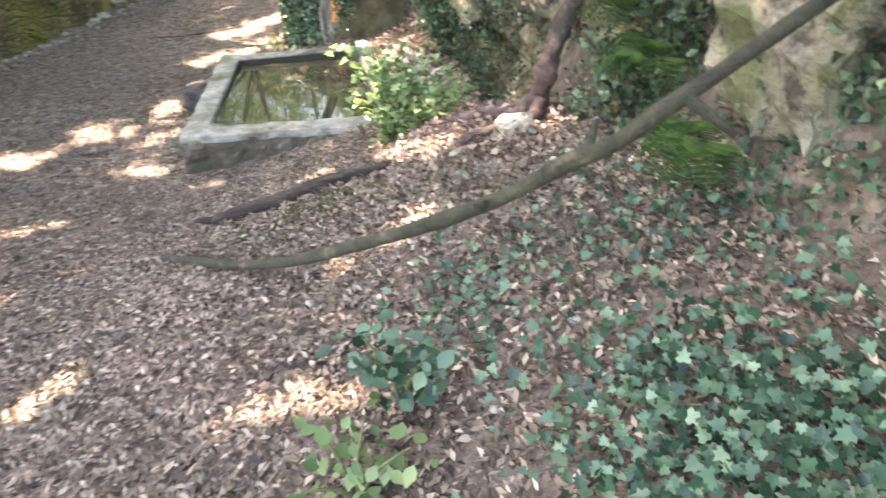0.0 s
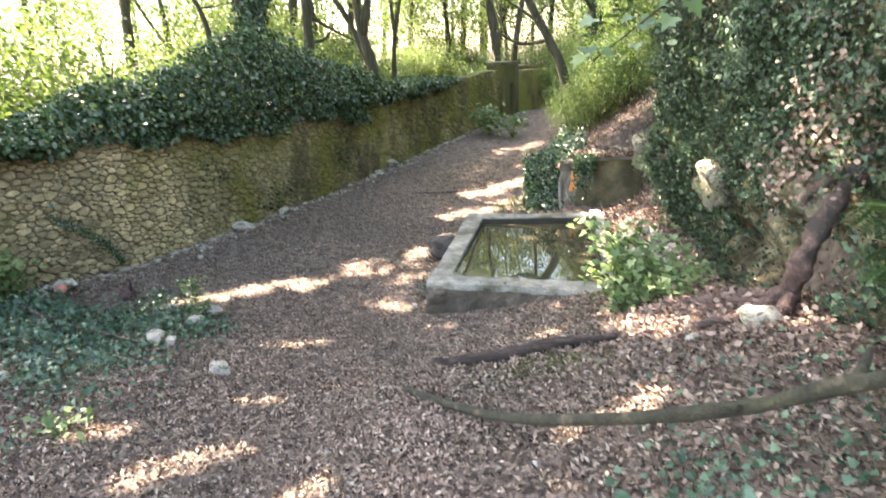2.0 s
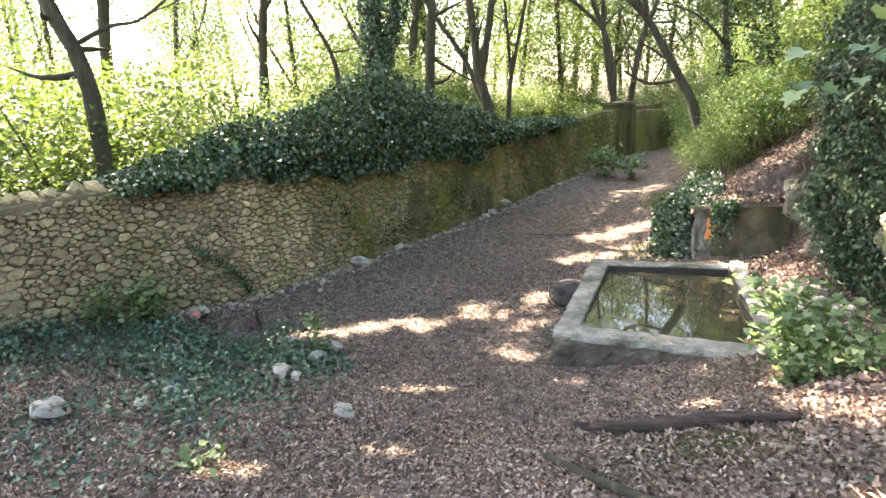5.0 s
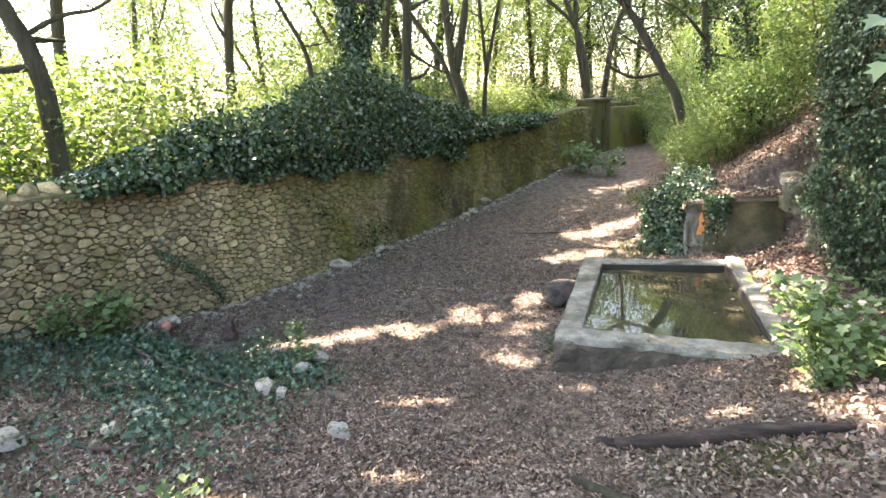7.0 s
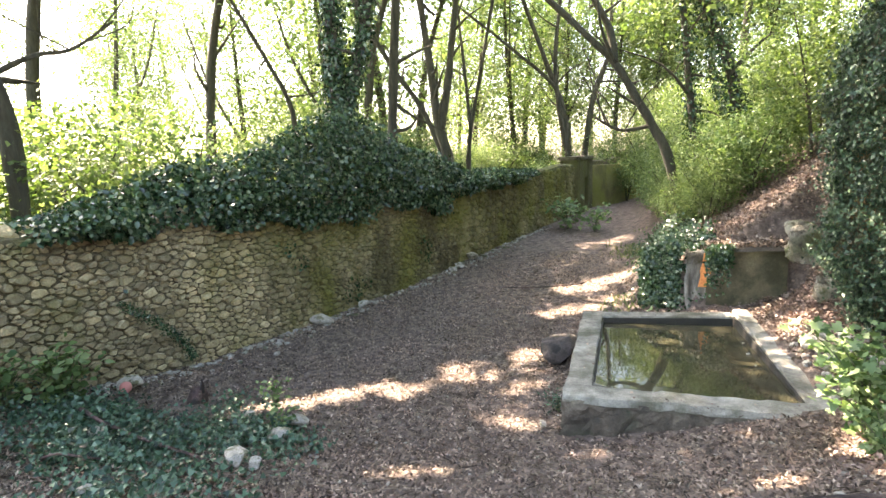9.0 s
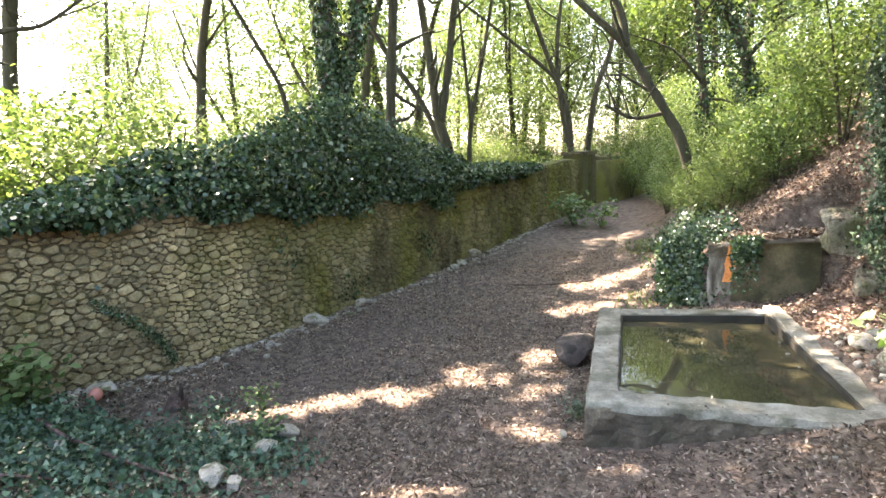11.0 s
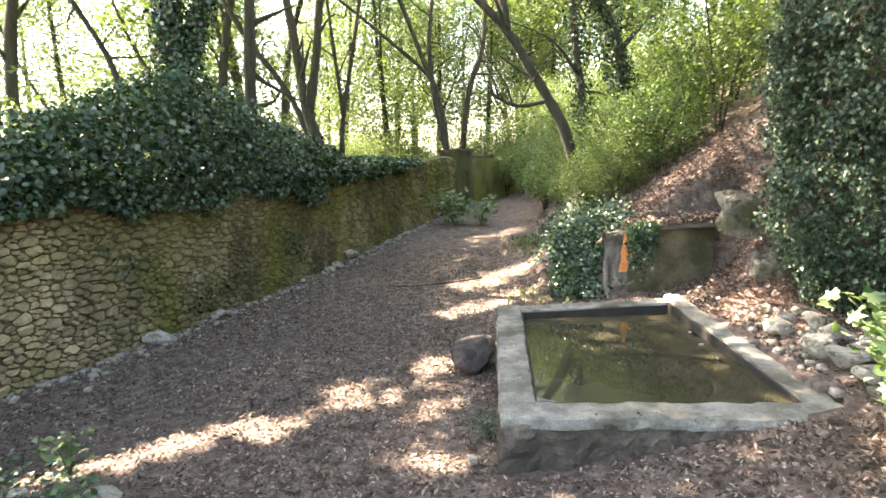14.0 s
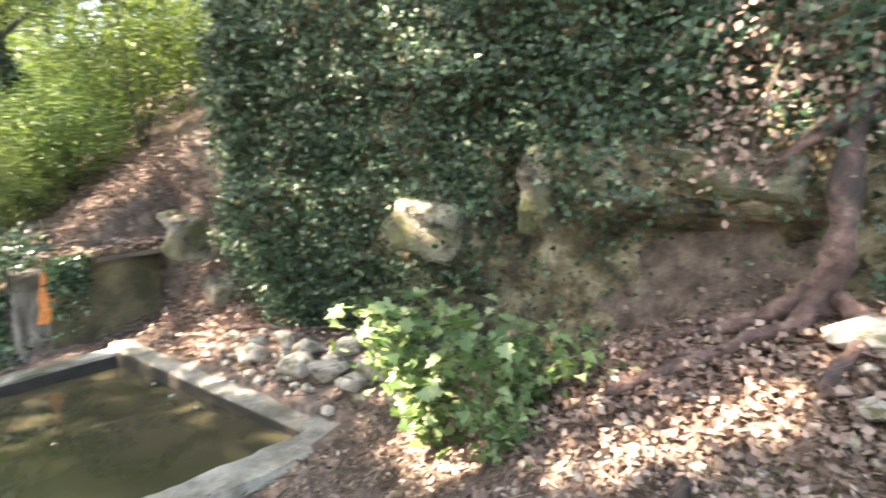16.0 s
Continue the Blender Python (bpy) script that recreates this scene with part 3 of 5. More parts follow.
def build_basin():
    basin = thing("water_basin", "low rectangular concrete basin of murky water set into the ground", "basin")
    a, b, c, d = [Vector(p) for p in RIM]
    w = 0.25
    slab("rim", [a, b, b + Vector((-0.02, w, 0.01)), a + Vector((0, w, 0.01))], 0.06, M_CONC, basin, seed=1, cuts=40, chip=0.06, wear=0.03)
    slab("rim", [a + Vector((0, w, 0.008)), d, d + Vector((w * 1.02, 0, 0)), a + Vector((w, w, 0.008))], 0.14, M_CONC, basin, seed=2, cuts=36, wear=0.025)
    slab("rim", [d + Vector((w, -w * 0.9, 0)), c + Vector((-0.17, -w * 0.9, 0)), c + Vector((-0.17, 0, 0)), d + Vector((w, 0, 0))], 0.62, M_CONC, basin, seed=3, cuts=20)
    slab("rim", [b + Vector((-0.2, w, 0)), c + Vector((-0.15, 0, 0.03)), c + Vector((0.02, 0, 0.03)), b + Vector((-0.01, w, 0))], 0.62, M_CONC, basin, seed=4, cuts=30, wear=0.03)
    # rough footing below the rim, darker and browner than the slab above
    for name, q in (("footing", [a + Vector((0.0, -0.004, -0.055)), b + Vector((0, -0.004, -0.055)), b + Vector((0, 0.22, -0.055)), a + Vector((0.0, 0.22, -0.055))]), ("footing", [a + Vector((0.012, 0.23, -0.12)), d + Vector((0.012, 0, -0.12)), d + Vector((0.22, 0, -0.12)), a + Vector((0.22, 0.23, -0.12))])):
        slab(name, q, 0.6, M_FOOT, basin, "rough dark brown footing under the rim", seed=8, cuts=44, wear=0.08)
    # thin near-black facings along the far, east and west inner sides
    slab("lining", [d + Vector((w, -w * 0.9 - 0.02, -0.015)), c + Vector((-0.17, -w * 0.9 - 0.02, -0.015)), c + Vector((-0.17, -w * 0.88, -0.015)), d + Vector((w, -w * 0.88, -0.015))], 0.5, M_DARK, basin, "near-black inner face", seed=9, cuts=20, wear=0.01)
    slab("lining", [b + Vector((-0.222, w, -0.015)), c + Vector((-0.172, -0.2, 0.01)), c + Vector((-0.15, -0.2, 0.01)), b + Vector((-0.2, w, -0.015))], 0.5, M_DARK, basin, "near-black inner face", seed=10, cuts=24, wear=0.02)
    slab("lining", [a + Vector((w - 0.01, w, -0.015)), d + Vector((w - 0.01, -w * 0.9, -0.015)), d + Vector((w + 0.015, -w * 0.9, -0.015)), a + Vector((w + 0.015, w, -0.015))], 0.5, M_DARK, basin, "near-black inner face", seed=11, cuts=24, wear=0.01)
    # small broken corner piece of mortar by the near inner corner
    slab("mortar_fillet", [a + Vector((w, w, 0.008)), a + Vector((w + 0.16, w, 0.008)), a + Vector((w + 0.03, w + 0.05, 0.008)), a + Vector((w, w + 0.09, 0.008))], 0.2, M_CONC, basin, seed=5, cuts=6)
    bm = bmesh.new()
    vs = [bm.verts.new(p) for p in ((-1.1, 5.2, WATER), (0.73, 5.1, WATER), (0.52, 7.55, WATER), (-1.1, 7.45, WATER))]
    bm.faces.new(vs)
    part("water", bm_mesh("water", bm, M_WATER), basin, "still murky green-brown water with reflections")
    return basin


WATER = 0.268
M_FOOT = surface("dark_footing", [(0.25, (0.035, 0.03, 0.024)), (0.5, (0.1, 0.08, 0.058)), (0.75, (0.25, 0.21, 0.155))], 6, 50, 0.92, 0.9, patch=(0.05, 0.05, 0.03), patch_scale=3)
build_basin()


# ---------------------------------------------------------------- spring house: a concrete niche and its pillar
M_PILLAR = surface("streaked_concrete", [(0.35, (0.06, 0.05, 0.036)), (0.5, (0.19, 0.17, 0.135)), (0.65, (0.4, 0.37, 0.31))], 9, 60, 0.9, 0.9, patch=(0.06, 0.05, 0.03), patch_scale=3, stretch=(1, 1, 0.25))


def build_spring():
    s = thing("spring_niche", "mossy concrete spring niche with a pillar, backed into the hillside", "niche")
    # panel stands nearly flush; its dark colour stands in for the recess's shade
    slab("back_panel", [(0.22, 8.38, 0.98), (1.14, 8.3, 1.04), (1.14, 8.46, 1.05), (0.22, 8.54, 0.99)], 0.95, M_CONC_DARK, s, "concrete panel coloured dark for its recess's shade", seed=12, cuts=12, wear=0.03)
    pillar = slab("pillar", [(-0.02, 8.45, 0.93), (0.26, 8.42, 0.97), (0.26, 8.72, 0.99), (-0.02, 8.75, 0.95)], 0.9, M_PILLAR, s, "pale streaked concrete pillar", seed=13, cuts=6, wear=0.05)
    slab("cap", [(0.24, 8.24, 1.02), (1.16, 8.15, 1.07), (1.16, 8.5, 1.09), (0.24, 8.58, 1.04)], 0.035, M_FOOT, s, "thin concrete slab edge under fallen leaves", seed=14, cuts=14, wear=0.02)
    # painted waymark: a crooked vertical blaze
    bm = bmesh.new()
    out = [(0.1, 0.5), (0.2, 0.5), (0.21, 0.66), (0.25, 0.68), (0.23, 0.82), (0.245, 0.84), (0.23, 0.94), (0.16, 0.95), (0.15, 0.83), (0.12, 0.72), (0.13, 0.64)]
    f = bm.faces.new([bm.verts.new((x + 0.02, 8.405 - 0.1 * x, z)) for x, z in out])
    e = bmesh.ops.extrude_face_region(bm, geom=[f])
    bmesh.ops.translate(bm, vec=(0, -0.012, 0), verts=[v for v in e["geom"] if isinstance(v, bmesh.types.BMVert)])
    part("painted_blaze", bm_mesh("painted_blaze", bm, M_ORANGE), pillar, "bright orange painted blaze")


build_spring()


# ---------------------------------------------------------------- cliff
def cliff_x(y, z):
    """The rock face: strata, a ledge with a hollow under it, a cleft, and a rounding off at the north end."""
    y, z = np.asarray(y, dtype=float), np.asarray(z, dtype=float)
    x = 1.62 + 0.12 * wave(y, z, 1.1, 2) + 0.06 * wave(y, z, 3.2, 5) + 0.04 * wave(y, z, 9, 1) + 0.05 * np.abs(np.sin(z * 8 + 1.2 * wave(y, z, 1.3, 4)))
    x = x + 0.06 * (z - 1.5) + 0.4 * (1 - step(y, 1.9, 2.9))
    ledge = 1.56 + 0.05 * np.sin(y * 3)
    x = x + 0.32 * np.exp(-((y - 3.55) / 0.7) ** 2) * (1 - step(z, ledge - 0.05, ledge + 0.02)) * step(z, 0.7, 1.0)
    x = x - 0.12 * np.exp(-((y - 3.7) / 0.9) ** 2) * np.exp(-((z - 1.72) / 0.16) ** 2)
    x = x + 0.3 * np.exp(-((y - 4.5) / 0.09) ** 2) * np.exp(-((z - 1.68) / 0.3) ** 2)
    x = x - 0.16 * np.exp(-((y - 5.1) / 0.3) ** 2) * np.exp(-((z - 1.42) / 0.17) ** 2)
    x = x + 0.2 * np.exp(-((y - 4.9) / 0.5) ** 2) * np.exp(-((z - 0.95) / 0.28) ** 2)
    x = x - 0.25 * np.exp(-((y - 6.3) / 0.9) ** 2) * step(z, 0.5, 1.2) - 0.33 * np.exp(-((y - 6.9) / 0.65) ** 2) * step(z, 0.75, 1.35)
    x = x + 0.05 * wave(y, z * 1.6, 13, 6) + 0.035 * wave(y, z, 23, 8)
    x = x + 1.1 * step(y, 7.0, 8.6) ** 2 * 1.5 + 0.5 * step(z, 2.7, 4.2)
    return x


def build_cliff():
    ys, zs = np.arange(-2.5, 9.01, 0.07), np.arange(0.0, 4.3, 0.06)
    gy, gz = np.meshgrid(ys, zs)
    gx = cliff_x(gy, gz)
    gx[-1] += 1.5
    n, m = gx.shape
    V = np.stack([gx, gy, gz], -1).reshape(-1, 3)
    i = np.arange(n * m).reshape(n, m)
    F = np.stack([i[:-1, :-1], i[1:, :-1], i[1:, 1:], i[:-1, 1:]], -1).reshape(-1, 4)
    ob = new("cliff", mesh_np("cliff", V, F, M_CLIFF, False))
    return tagged(ob, "weathered limestone cliff, earthy and hung with ivy", "cliff", kind="structure")


build_cliff()


def cliff_ivy():
    r = np.random.default_rng(21)
    n = 250000
    y, z = r.uniform(-2.2, 8.4, n), r.uniform(0.35, 4.2, n)
    cover = step(wave(y, z, 1.5, 9) + 0.25, -0.2, 0.5)
    # bare rock: about the ledge and hollow, the pale blocks
    cover *= 1 - 0.96 * np.exp(-((y - 3.75) / 0.75) ** 4 - ((z - 1.3) / 0.6) ** 4)
    cover *= 1 - 0.95 * np.exp(-((y - 5.08) / 0.2) ** 2 - ((z - 1.42) / 0.12) ** 2)
    cover *= 1 - 0.9 * np.exp(-((y - 4.36) / 0.1) ** 2 - ((z - 1.65) / 0.2) ** 2)
    cover *= 1 - 0.85 * np.exp(-((y - 4.9) / 0.35) ** 2 - ((z - 0.95) / 0.25) ** 2)
    cover = np.maximum(cover, (0.85 - 0.5 * np.exp(-((y - 3.9) / 0.7) ** 2) * (1 - step(z, 2.5, 3.0))) * step(z, 1.9, 2.3))
    cover = np.maximum(cover, 1.0 * step(y, 5.35, 5.7) * (1 - step(y, 7.6, 8.0)))
    cover = np.maximum(cover, 0.9 * (1 - step(y, 2.3, 2.9)))
    cover *= 1 - 0.6 * step(-wave(y * 2.2, z * 0.35, 2.0, 5), 0.25, 0.6)
    cover = np.maximum(cover, 0.07 + 0.25 * (wave(y, z, 2.9, 3) > 0.35))
    bare = np.exp(-((y - 5.08) / 0.3) ** 4 - ((z - 1.42) / 0.2) ** 4) + np.exp(-((y - 4.36) / 0.16) ** 4 - ((z - 1.64) / 0.28) ** 4) + np.exp(-((y - 3.5) / 0.6) ** 4 - ((z - 1.2) / 0.34) ** 4)
    cover *= 1 - 0.86 * np.clip(bare, 0, 1)
    strand = 0.55 + 0.45 * (np.sin(y * 47 + 3 * wave(y, z * 0.4, 2.0, 8)) > -0.3)
    k = r.random(n) < cover * strand
    y, z = y[k], z[k]
    x = cliff_x(y, z) - r.gamma(2.0, 0.035, len(y)) - 0.01 - 0.16 * np.maximum(0, wave(y * 1.6, z * 0.5, 2.4, 7))
    g = ground_z(x, y)
    k = z > g + 0.02
    P = np.stack([x, y, z], -1)[k]
    N = np.tile((-1.0, 0.0, 0.35), (len(P), 1))
    ob = new("cliff_ivy", leaf_mesh("cliff_ivy", P, N, 0.035, M_IVY_CLIFF, "ivy", 0.55, 1.2, r))
    tagged(ob, "dense dark green ivy hanging over the rock face", "ivy", kind="stuff")


cliff_ivy()


# ---------------------------------------------------------------- ivy on the wall
def wall_ivy():
    r = np.random.default_rng(22)
    n = 62000
    y = r.uniform(2.0, 16.0, n)
    # the hedge of ivy swells between 5 and 12 m and droops over the face
    swell = 0.12 + 0.22 * step(y, 3.6, 5.5) * (1 - step(y, 11, 14)) + 1.0 * np.exp(-((y - 8.9) / 2.3) ** 2) + 0.1 * np.sin(y * 2.3)
    hang = 0.03 + 0.12 * step(y, 5.6, 7.0) + 0.16 * np.exp(-((y - 8.8) / 1.2) ** 2) + 0.3 * np.exp(-((y - 11.4) / 1.0) ** 2) + 0.08 * np.sin(y * 5.1)
    swell, hang = np.maximum(swell, 0.06), np.maximum(hang, 0.03)
    top = wall_top(y)
    u = r.beta(1.2, 1.2, n)
    z = top - hang + u * (hang + swell)
    out = 0.1 + 0.28 * np.sin(np.clip((z - top + hang) / (hang + swell), 0, 1) * 3.14)
    x = wall_line(y) - 0.2 + r.uniform(-1, 1, n) * (0.2 + out) + 0.06 * wave(y, z, 3)
    face = z < top
    x = np.where(face, wall_line(y) + 0.04 + r.gamma(1.5, 0.05, n), x)
    k = r.random(n) < step(wave(y, z * 1.5, 2.3, 4), -1.15, -0.2)
    k &= r.random(n) < step(y, 4.15, 4.7)
    P = np.stack([x, y, z], -1)[k]
    P = P[~in_fleck(P)]
    N = np.tile((0.8, -0.35, 0.6), (len(P), 1))
    ob = new("wall_ivy", leaf_mesh("wall_ivy", P, N, 0.066, M_IVY_DARK, "oval", 0.85, 0.6, r))
    tagged(ob, "dark glossy evergreen ivy heaped over the wall's top", "ivy", kind="stuff")
    # thin tufts clinging lower down
    n = 5000
    y = r.uniform(3.0, 13.0, n)
    z = r.uniform(0.0, 1.5, n)
    k = (wave(y, z, 2.7, 12) > 0.62) & ((y > 7.5) | (z > 1.0))
    P = np.stack([wall_line(y) + 0.05 + r.uniform(0, 0.06, n), y, z], -1)[k]
    ob = new("wall_tuft", leaf_mesh("wall_tuft", P, np.tile((1.0, 0, 0.4), (len(P), 1)), 0.05, M_IVY_DARK, "oval", 0.5, 1.0, r))
    tagged(ob, "small tufts of ivy clinging to the wall", "ivy", kind="stuff")


wall_ivy()


# ---------------------------------------------------------------- trees
def crown_points(centre, radii, clumps, per, r, clump=0.3):
    """Leaf places in clumps through a rounded, uneven volume."""
    c = r.normal(0, 1, (clumps, 3))
    c = c / np.linalg.norm(c, axis=1, keepdims=True) * (r.random((clumps, 1)) ** 0.45)
    C = np.array(centre) + c * np.array(radii)
    P = np.repeat(C, per, 0) + r.normal(0, clump, (clumps * per, 3)) * np.array([1, 1, 0.6])
    return P


def build_tree(limbs, crowns, label, seed, bark=None, leaf=None, size=0.11, ivy=(), clear=True, density=1.0):
    """limbs: (points, radius at the foot, at the end); crowns: (centre, radii, clumps, leaves in each)."""
    r = np.random.default_rng(seed)
    foot = limbs[0][0][0]
    tree = thing("tree", label, "tree", at=foot)
    back = Matrix.Translation(-Vector(foot))
    limb_sets = []
    for i, (pts, r0, r1) in enumerate(limbs):
        line = smooth_line(pts, 5 + 4 * len(pts))
        rad = np.linspace(r0, r1, len(line)) * (1 + 0.06 * np.sin(np.arange(len(line)) * 1.7 + seed))
        if i == 0:
            rad[:3] *= (1.5, 1.25, 1.1)
        mine = [tube(line, rad, 10, 0.05, seed + i)]
        limb_sets.append(mine)
        # twigs off each limb
        for k in range(5):
            s = line[int(len(line) * (0.45 + 0.1 * k))]
            e = s + r.normal(0, 0.6, 3) + np.array([0, 0, 0.6])
            m = (s + e) / 2 + r.normal(0, 0.12, 3)
            mine.append(tube(smooth_line([s, m, e], 7), np.linspace(max(r1 * 0.8, 0.012), 0.006, 7), 5, 0.1, seed + k))
    def local(me):
        me.transform(back)
        return me
    for i, mine in enumerate(limb_sets):
        part("bough" if i else "trunk", local(tubes_mesh("bough" if i else "trunk", mine, bark or M_BARK)), tree)
    if crowns:
        P = np.concatenate([crown_points(c, ra, int(n * density), per, r) for c, ra, n, per in crowns])
        if clear:
            P = P[~in_fleck(P)]
        part("crown", local(leaf_mesh("crown", P, np.tile((0.0, 0, 1.0), (len(P), 1)), size, leaf or M_CROWN, "small", 0.7, 0.5, r)), tree)
    for pts, rr, n in ivy:
        line = smooth_line(pts, 60)
        k = r.integers(0, 60, n)
        a = r.uniform(0, 6.28, n)
        rad = rr * (1 + 0.35 * np.sin(line[k][:, 2] * 3.1 + a)) + r.gamma(1.5, 0.035, n)
        D = np.stack([np.cos(a), np.sin(a), 0.3 + 0 * a], -1)
        P = line[k] + D * rad[:, None] + r.normal(0, 0.04, (n, 3))
        part("ivy", local(leaf_mesh("ivy", P, D, 0.066, M_IVY_DARK, "oval", 0.5, 1.0, r)), tree, "dark ivy wrapped round the trunk")
    return tree


# high crowns are out of view, filled in so that they dapple the ground
build_tree([([(-5.6, 9.4, -0.8), (-5.55, 9.4, 1.5), (-5.5, 9.4, 4.0), (-5.6, 9.5, 7.5)], 0.12, 0.08), ([(-5.53, 9.4, 2.9), (-5.2, 9.5, 3.6), (-4.9, 9.6, 5.0), (-4.75, 9.6, 6.5)], 0.09, 0.06)],
           [((-5.2, 9.6, 8.2), (3.0, 3.0, 1.4), 260, 28)], "tall tree wrapped in dark ivy standing behind the wall", 31,
           ivy=[([(-5.58, 9.4, 1.2), (-5.5, 9.4, 4.0), (-5.6, 9.45, 6.5)], 0.1, 6500), ([(-5.53, 9.4, 2.9), (-5.2, 9.5, 3.6), (-4.9, 9.6, 5.0), (-4.75, 9.6, 6.4)], 0.08, 3800)])
build_tree([([(-5.5, 11.5, -0.8), (-5.4, 11.5, 2.1), (-5.25, 11.5, 4.3), (-4.9, 11.6, 8.5)], 0.13, 0.07)],
           [((-4.2, 11.5, 8.8), (3.0, 2.6, 1.5), 130, 26)], "slender grey-barked tree rising behind the wall", 32)
build_tree([([(-5.3, 15.7, -0.8), (-5.4, 15.6, 1.9), (-5.65, 15.5, 3.1), (-5.8, 15.5, 4.4), (-6.2, 15.4, 8.0)], 0.17, 0.08), ([(-5.6, 15.5, 3.0), (-5.4, 15.6, 4.1), (-5.1, 15.7, 6.3), (-4.8, 15.8, 8.5)], 0.12, 0.06),
            ([(-5.4, 15.7, 1.8), (-6.2, 15.9, 3.5), (-7.0, 15.6, 4.8), (-8.0, 15.2, 6.8)], 0.09, 0.05)],
           [((-5.8, 15.5, 8.5), (3.6, 3.0, 1.8), 130, 26)], "forked grey tree with three stems behind the wall", 33)
build_tree([([(-5.3, 16.9, -0.8), (-5.2, 16.8, 1.9), (-5.1, 16.8, 3.0), (-4.8, 16.9, 4.5), (-4.2, 17.0, 7.5)], 0.08, 0.04), ([(-5.1, 16.8, 2.9), (-5.2, 16.8, 4.2), (-5.4, 16.8, 6.6)], 0.06, 0.03)],
           [((-4.8, 17.0, 7.8), (2.4, 2.4, 1.5), 70, 26)], "thin dark sapling forking above the wall", 34)
build_tree([([(-2.9, 23.4, -0.3), (-2.95, 23.2, 1.9), (-3.1, 23.2, 3.6), (-3.7, 23.1, 5.4), (-5.0, 22.9, 9.0)], 0.16, 0.06), ([(-2.95, 23.2, 2.0), (-3.3, 23.1, 4.0), (-3.4, 23.1, 6.0), (-3.0, 23.1, 9.0)], 0.12, 0.05),
            ([(-3.1, 23.2, 2.4), (-3.3, 23.1, 4.4), (-5.0, 22.9, 6.1), (-7.0, 22.6, 7.8)], 0.1, 0.04), ([(-2.6, 23.6, 0.2), (-2.1, 23.6, 4.0), (-1.5, 23.7, 5.9), (-1.4, 23.7, 9.0)], 0.13, 0.06)],
           [((-3.4, 23.0, 9.0), (4.0, 3.0, 2.2), 110, 26)], "clump of several thin stems spreading above the path", 35)
build_tree([([(0.25, 11.3, 0.6), (-0.1, 11.25, 2.1), (-0.38, 11.25, 2.7), (-0.66, 11.3, 3.2), (-1.02, 11.3, 3.8), (-1.6, 11.2, 4.4), (-3.0, 11.1, 5.8)], 0.095, 0.05), ([(-1.02, 11.3, 3.8), (-1.12, 11.3, 4.4), (-1.5, 11.2, 5.2), (-2.0, 11.1, 7.0)], 0.075, 0.04),
            ([(-0.38, 11.25, 2.7), (-0.9, 11.3, 2.64), (-1.35, 11.2, 2.88)], 0.04, 0.02)],
           [((-2.2, 11.2, 7.2), (2.8, 2.6, 1.2), 90, 26)], "dark leaning tree that reaches over the path", 36)
build_tree([([(0.6, 13.6, 0.8), (0.5, 13.5, 2.6), (0.35, 13.4, 3.8), (0.1, 13.4, 6.5)], 0.1, 0.05)],
           [((0.4, 13.4, 6.0), (2.4, 2.2, 1.8), 110, 26)], "tree on the hillside, its stem in the shade", 37, ivy=[([(0.5, 13.5, 2.4), (0.15, 13.4, 6.2)], 0.14, 1600)])
build_tree([([(1.7, 13.6, 1.6), (1.3, 13.4, 3.0), (1.1, 13.4, 3.9), (0.5, 13.4, 5.5), (0.2, 13.4, 7.0)], 0.14, 0.07)],
           [((1.4, 13.4, 6.6), (2.6, 2.4, 1.6), 110, 26)], "ivy-clad tree leaning out from the hillside", 38, ivy=[([(1.3, 13.4, 2.8), (0.5, 13.4, 5.6)], 0.2, 2600)])
build_tree([([(-6.7, 10.3, -0.8), (-6.8, 10.2, 2.6), (-6.9, 10.2, 3.4), (-7.2, 10.0, 4.2), (-8.2, 9.4, 6.5)], 0.06, 0.03)],
           [((-7.8, 9.8, 6.6), (2.0, 2.0, 1.2), 60, 26)], "thin leaning sapling behind the wall", 39)
# long bough and its second high crown are added, unseen, to shade the cliff
build_tree([([(-8.0, 5.5, -0.8), (-8.0, 5.6, 2.2), (-8.1, 5.6, 3.3), (-8.5, 5.5, 4.4), (-9.2, 5.4, 7.5)], 0.13, 0.09), ([(-8.9, 5.45, 6.4), (-6.8, 6.0, 7.6), (-4.2, 6.4, 8.6)], 0.08, 0.03), ([(-8.2, 5.6, 3.5), (-7.8, 5.9, 3.75), (-7.5, 6.2, 3.85), (-7.1, 6.5, 4.2)], 0.04, 0.015)],
           [((-7.0, 6.2, 8.4), (3.4, 3.6, 1.3), 330, 28), ((-3.4, 6.4, 8.9), (2.6, 3.6, 1.0), 300, 28)], "grey tree with a thin crooked side branch beyond the wall", 40, size=0.17)
# added trees of the near wood, their unseen crowns placed to shade the path
for k, (x, y, h) in enumerate([(-9.5, 1.5, 8.8), (-10.8, 5.0, 9.2), (-12.0, 9.0, 9.6), (-11.5, 13.5, 9.4), (-9.0, 18.0, 9.4), (-8.2, 0.2, 8.6), (-7.6, 3.0, 8.9), (-9.0, 23.0, 9.4), (-13.5, 5.5, 11.0), (4.6, 10.5, 8.0)]):
    g = float(ground_z(x, y)) - 0.3
    lean = (2.4 if x > -8.5 else 1.6) if x < -4 else -0.6
    build_tree([([(x, y, g), (x + 0.1, y, 3.0), (x + 0.3 * lean, y + 0.2, 6.0), (x + lean, y + 0.6, h)], 0.17, 0.07)],
               [((x + lean, y + 0.6, h + 0.4), (3.4, 3.3, 1.3), 260, 30)], "added tall tree whose unseen crown shades the path", 50 + k, size=0.2)


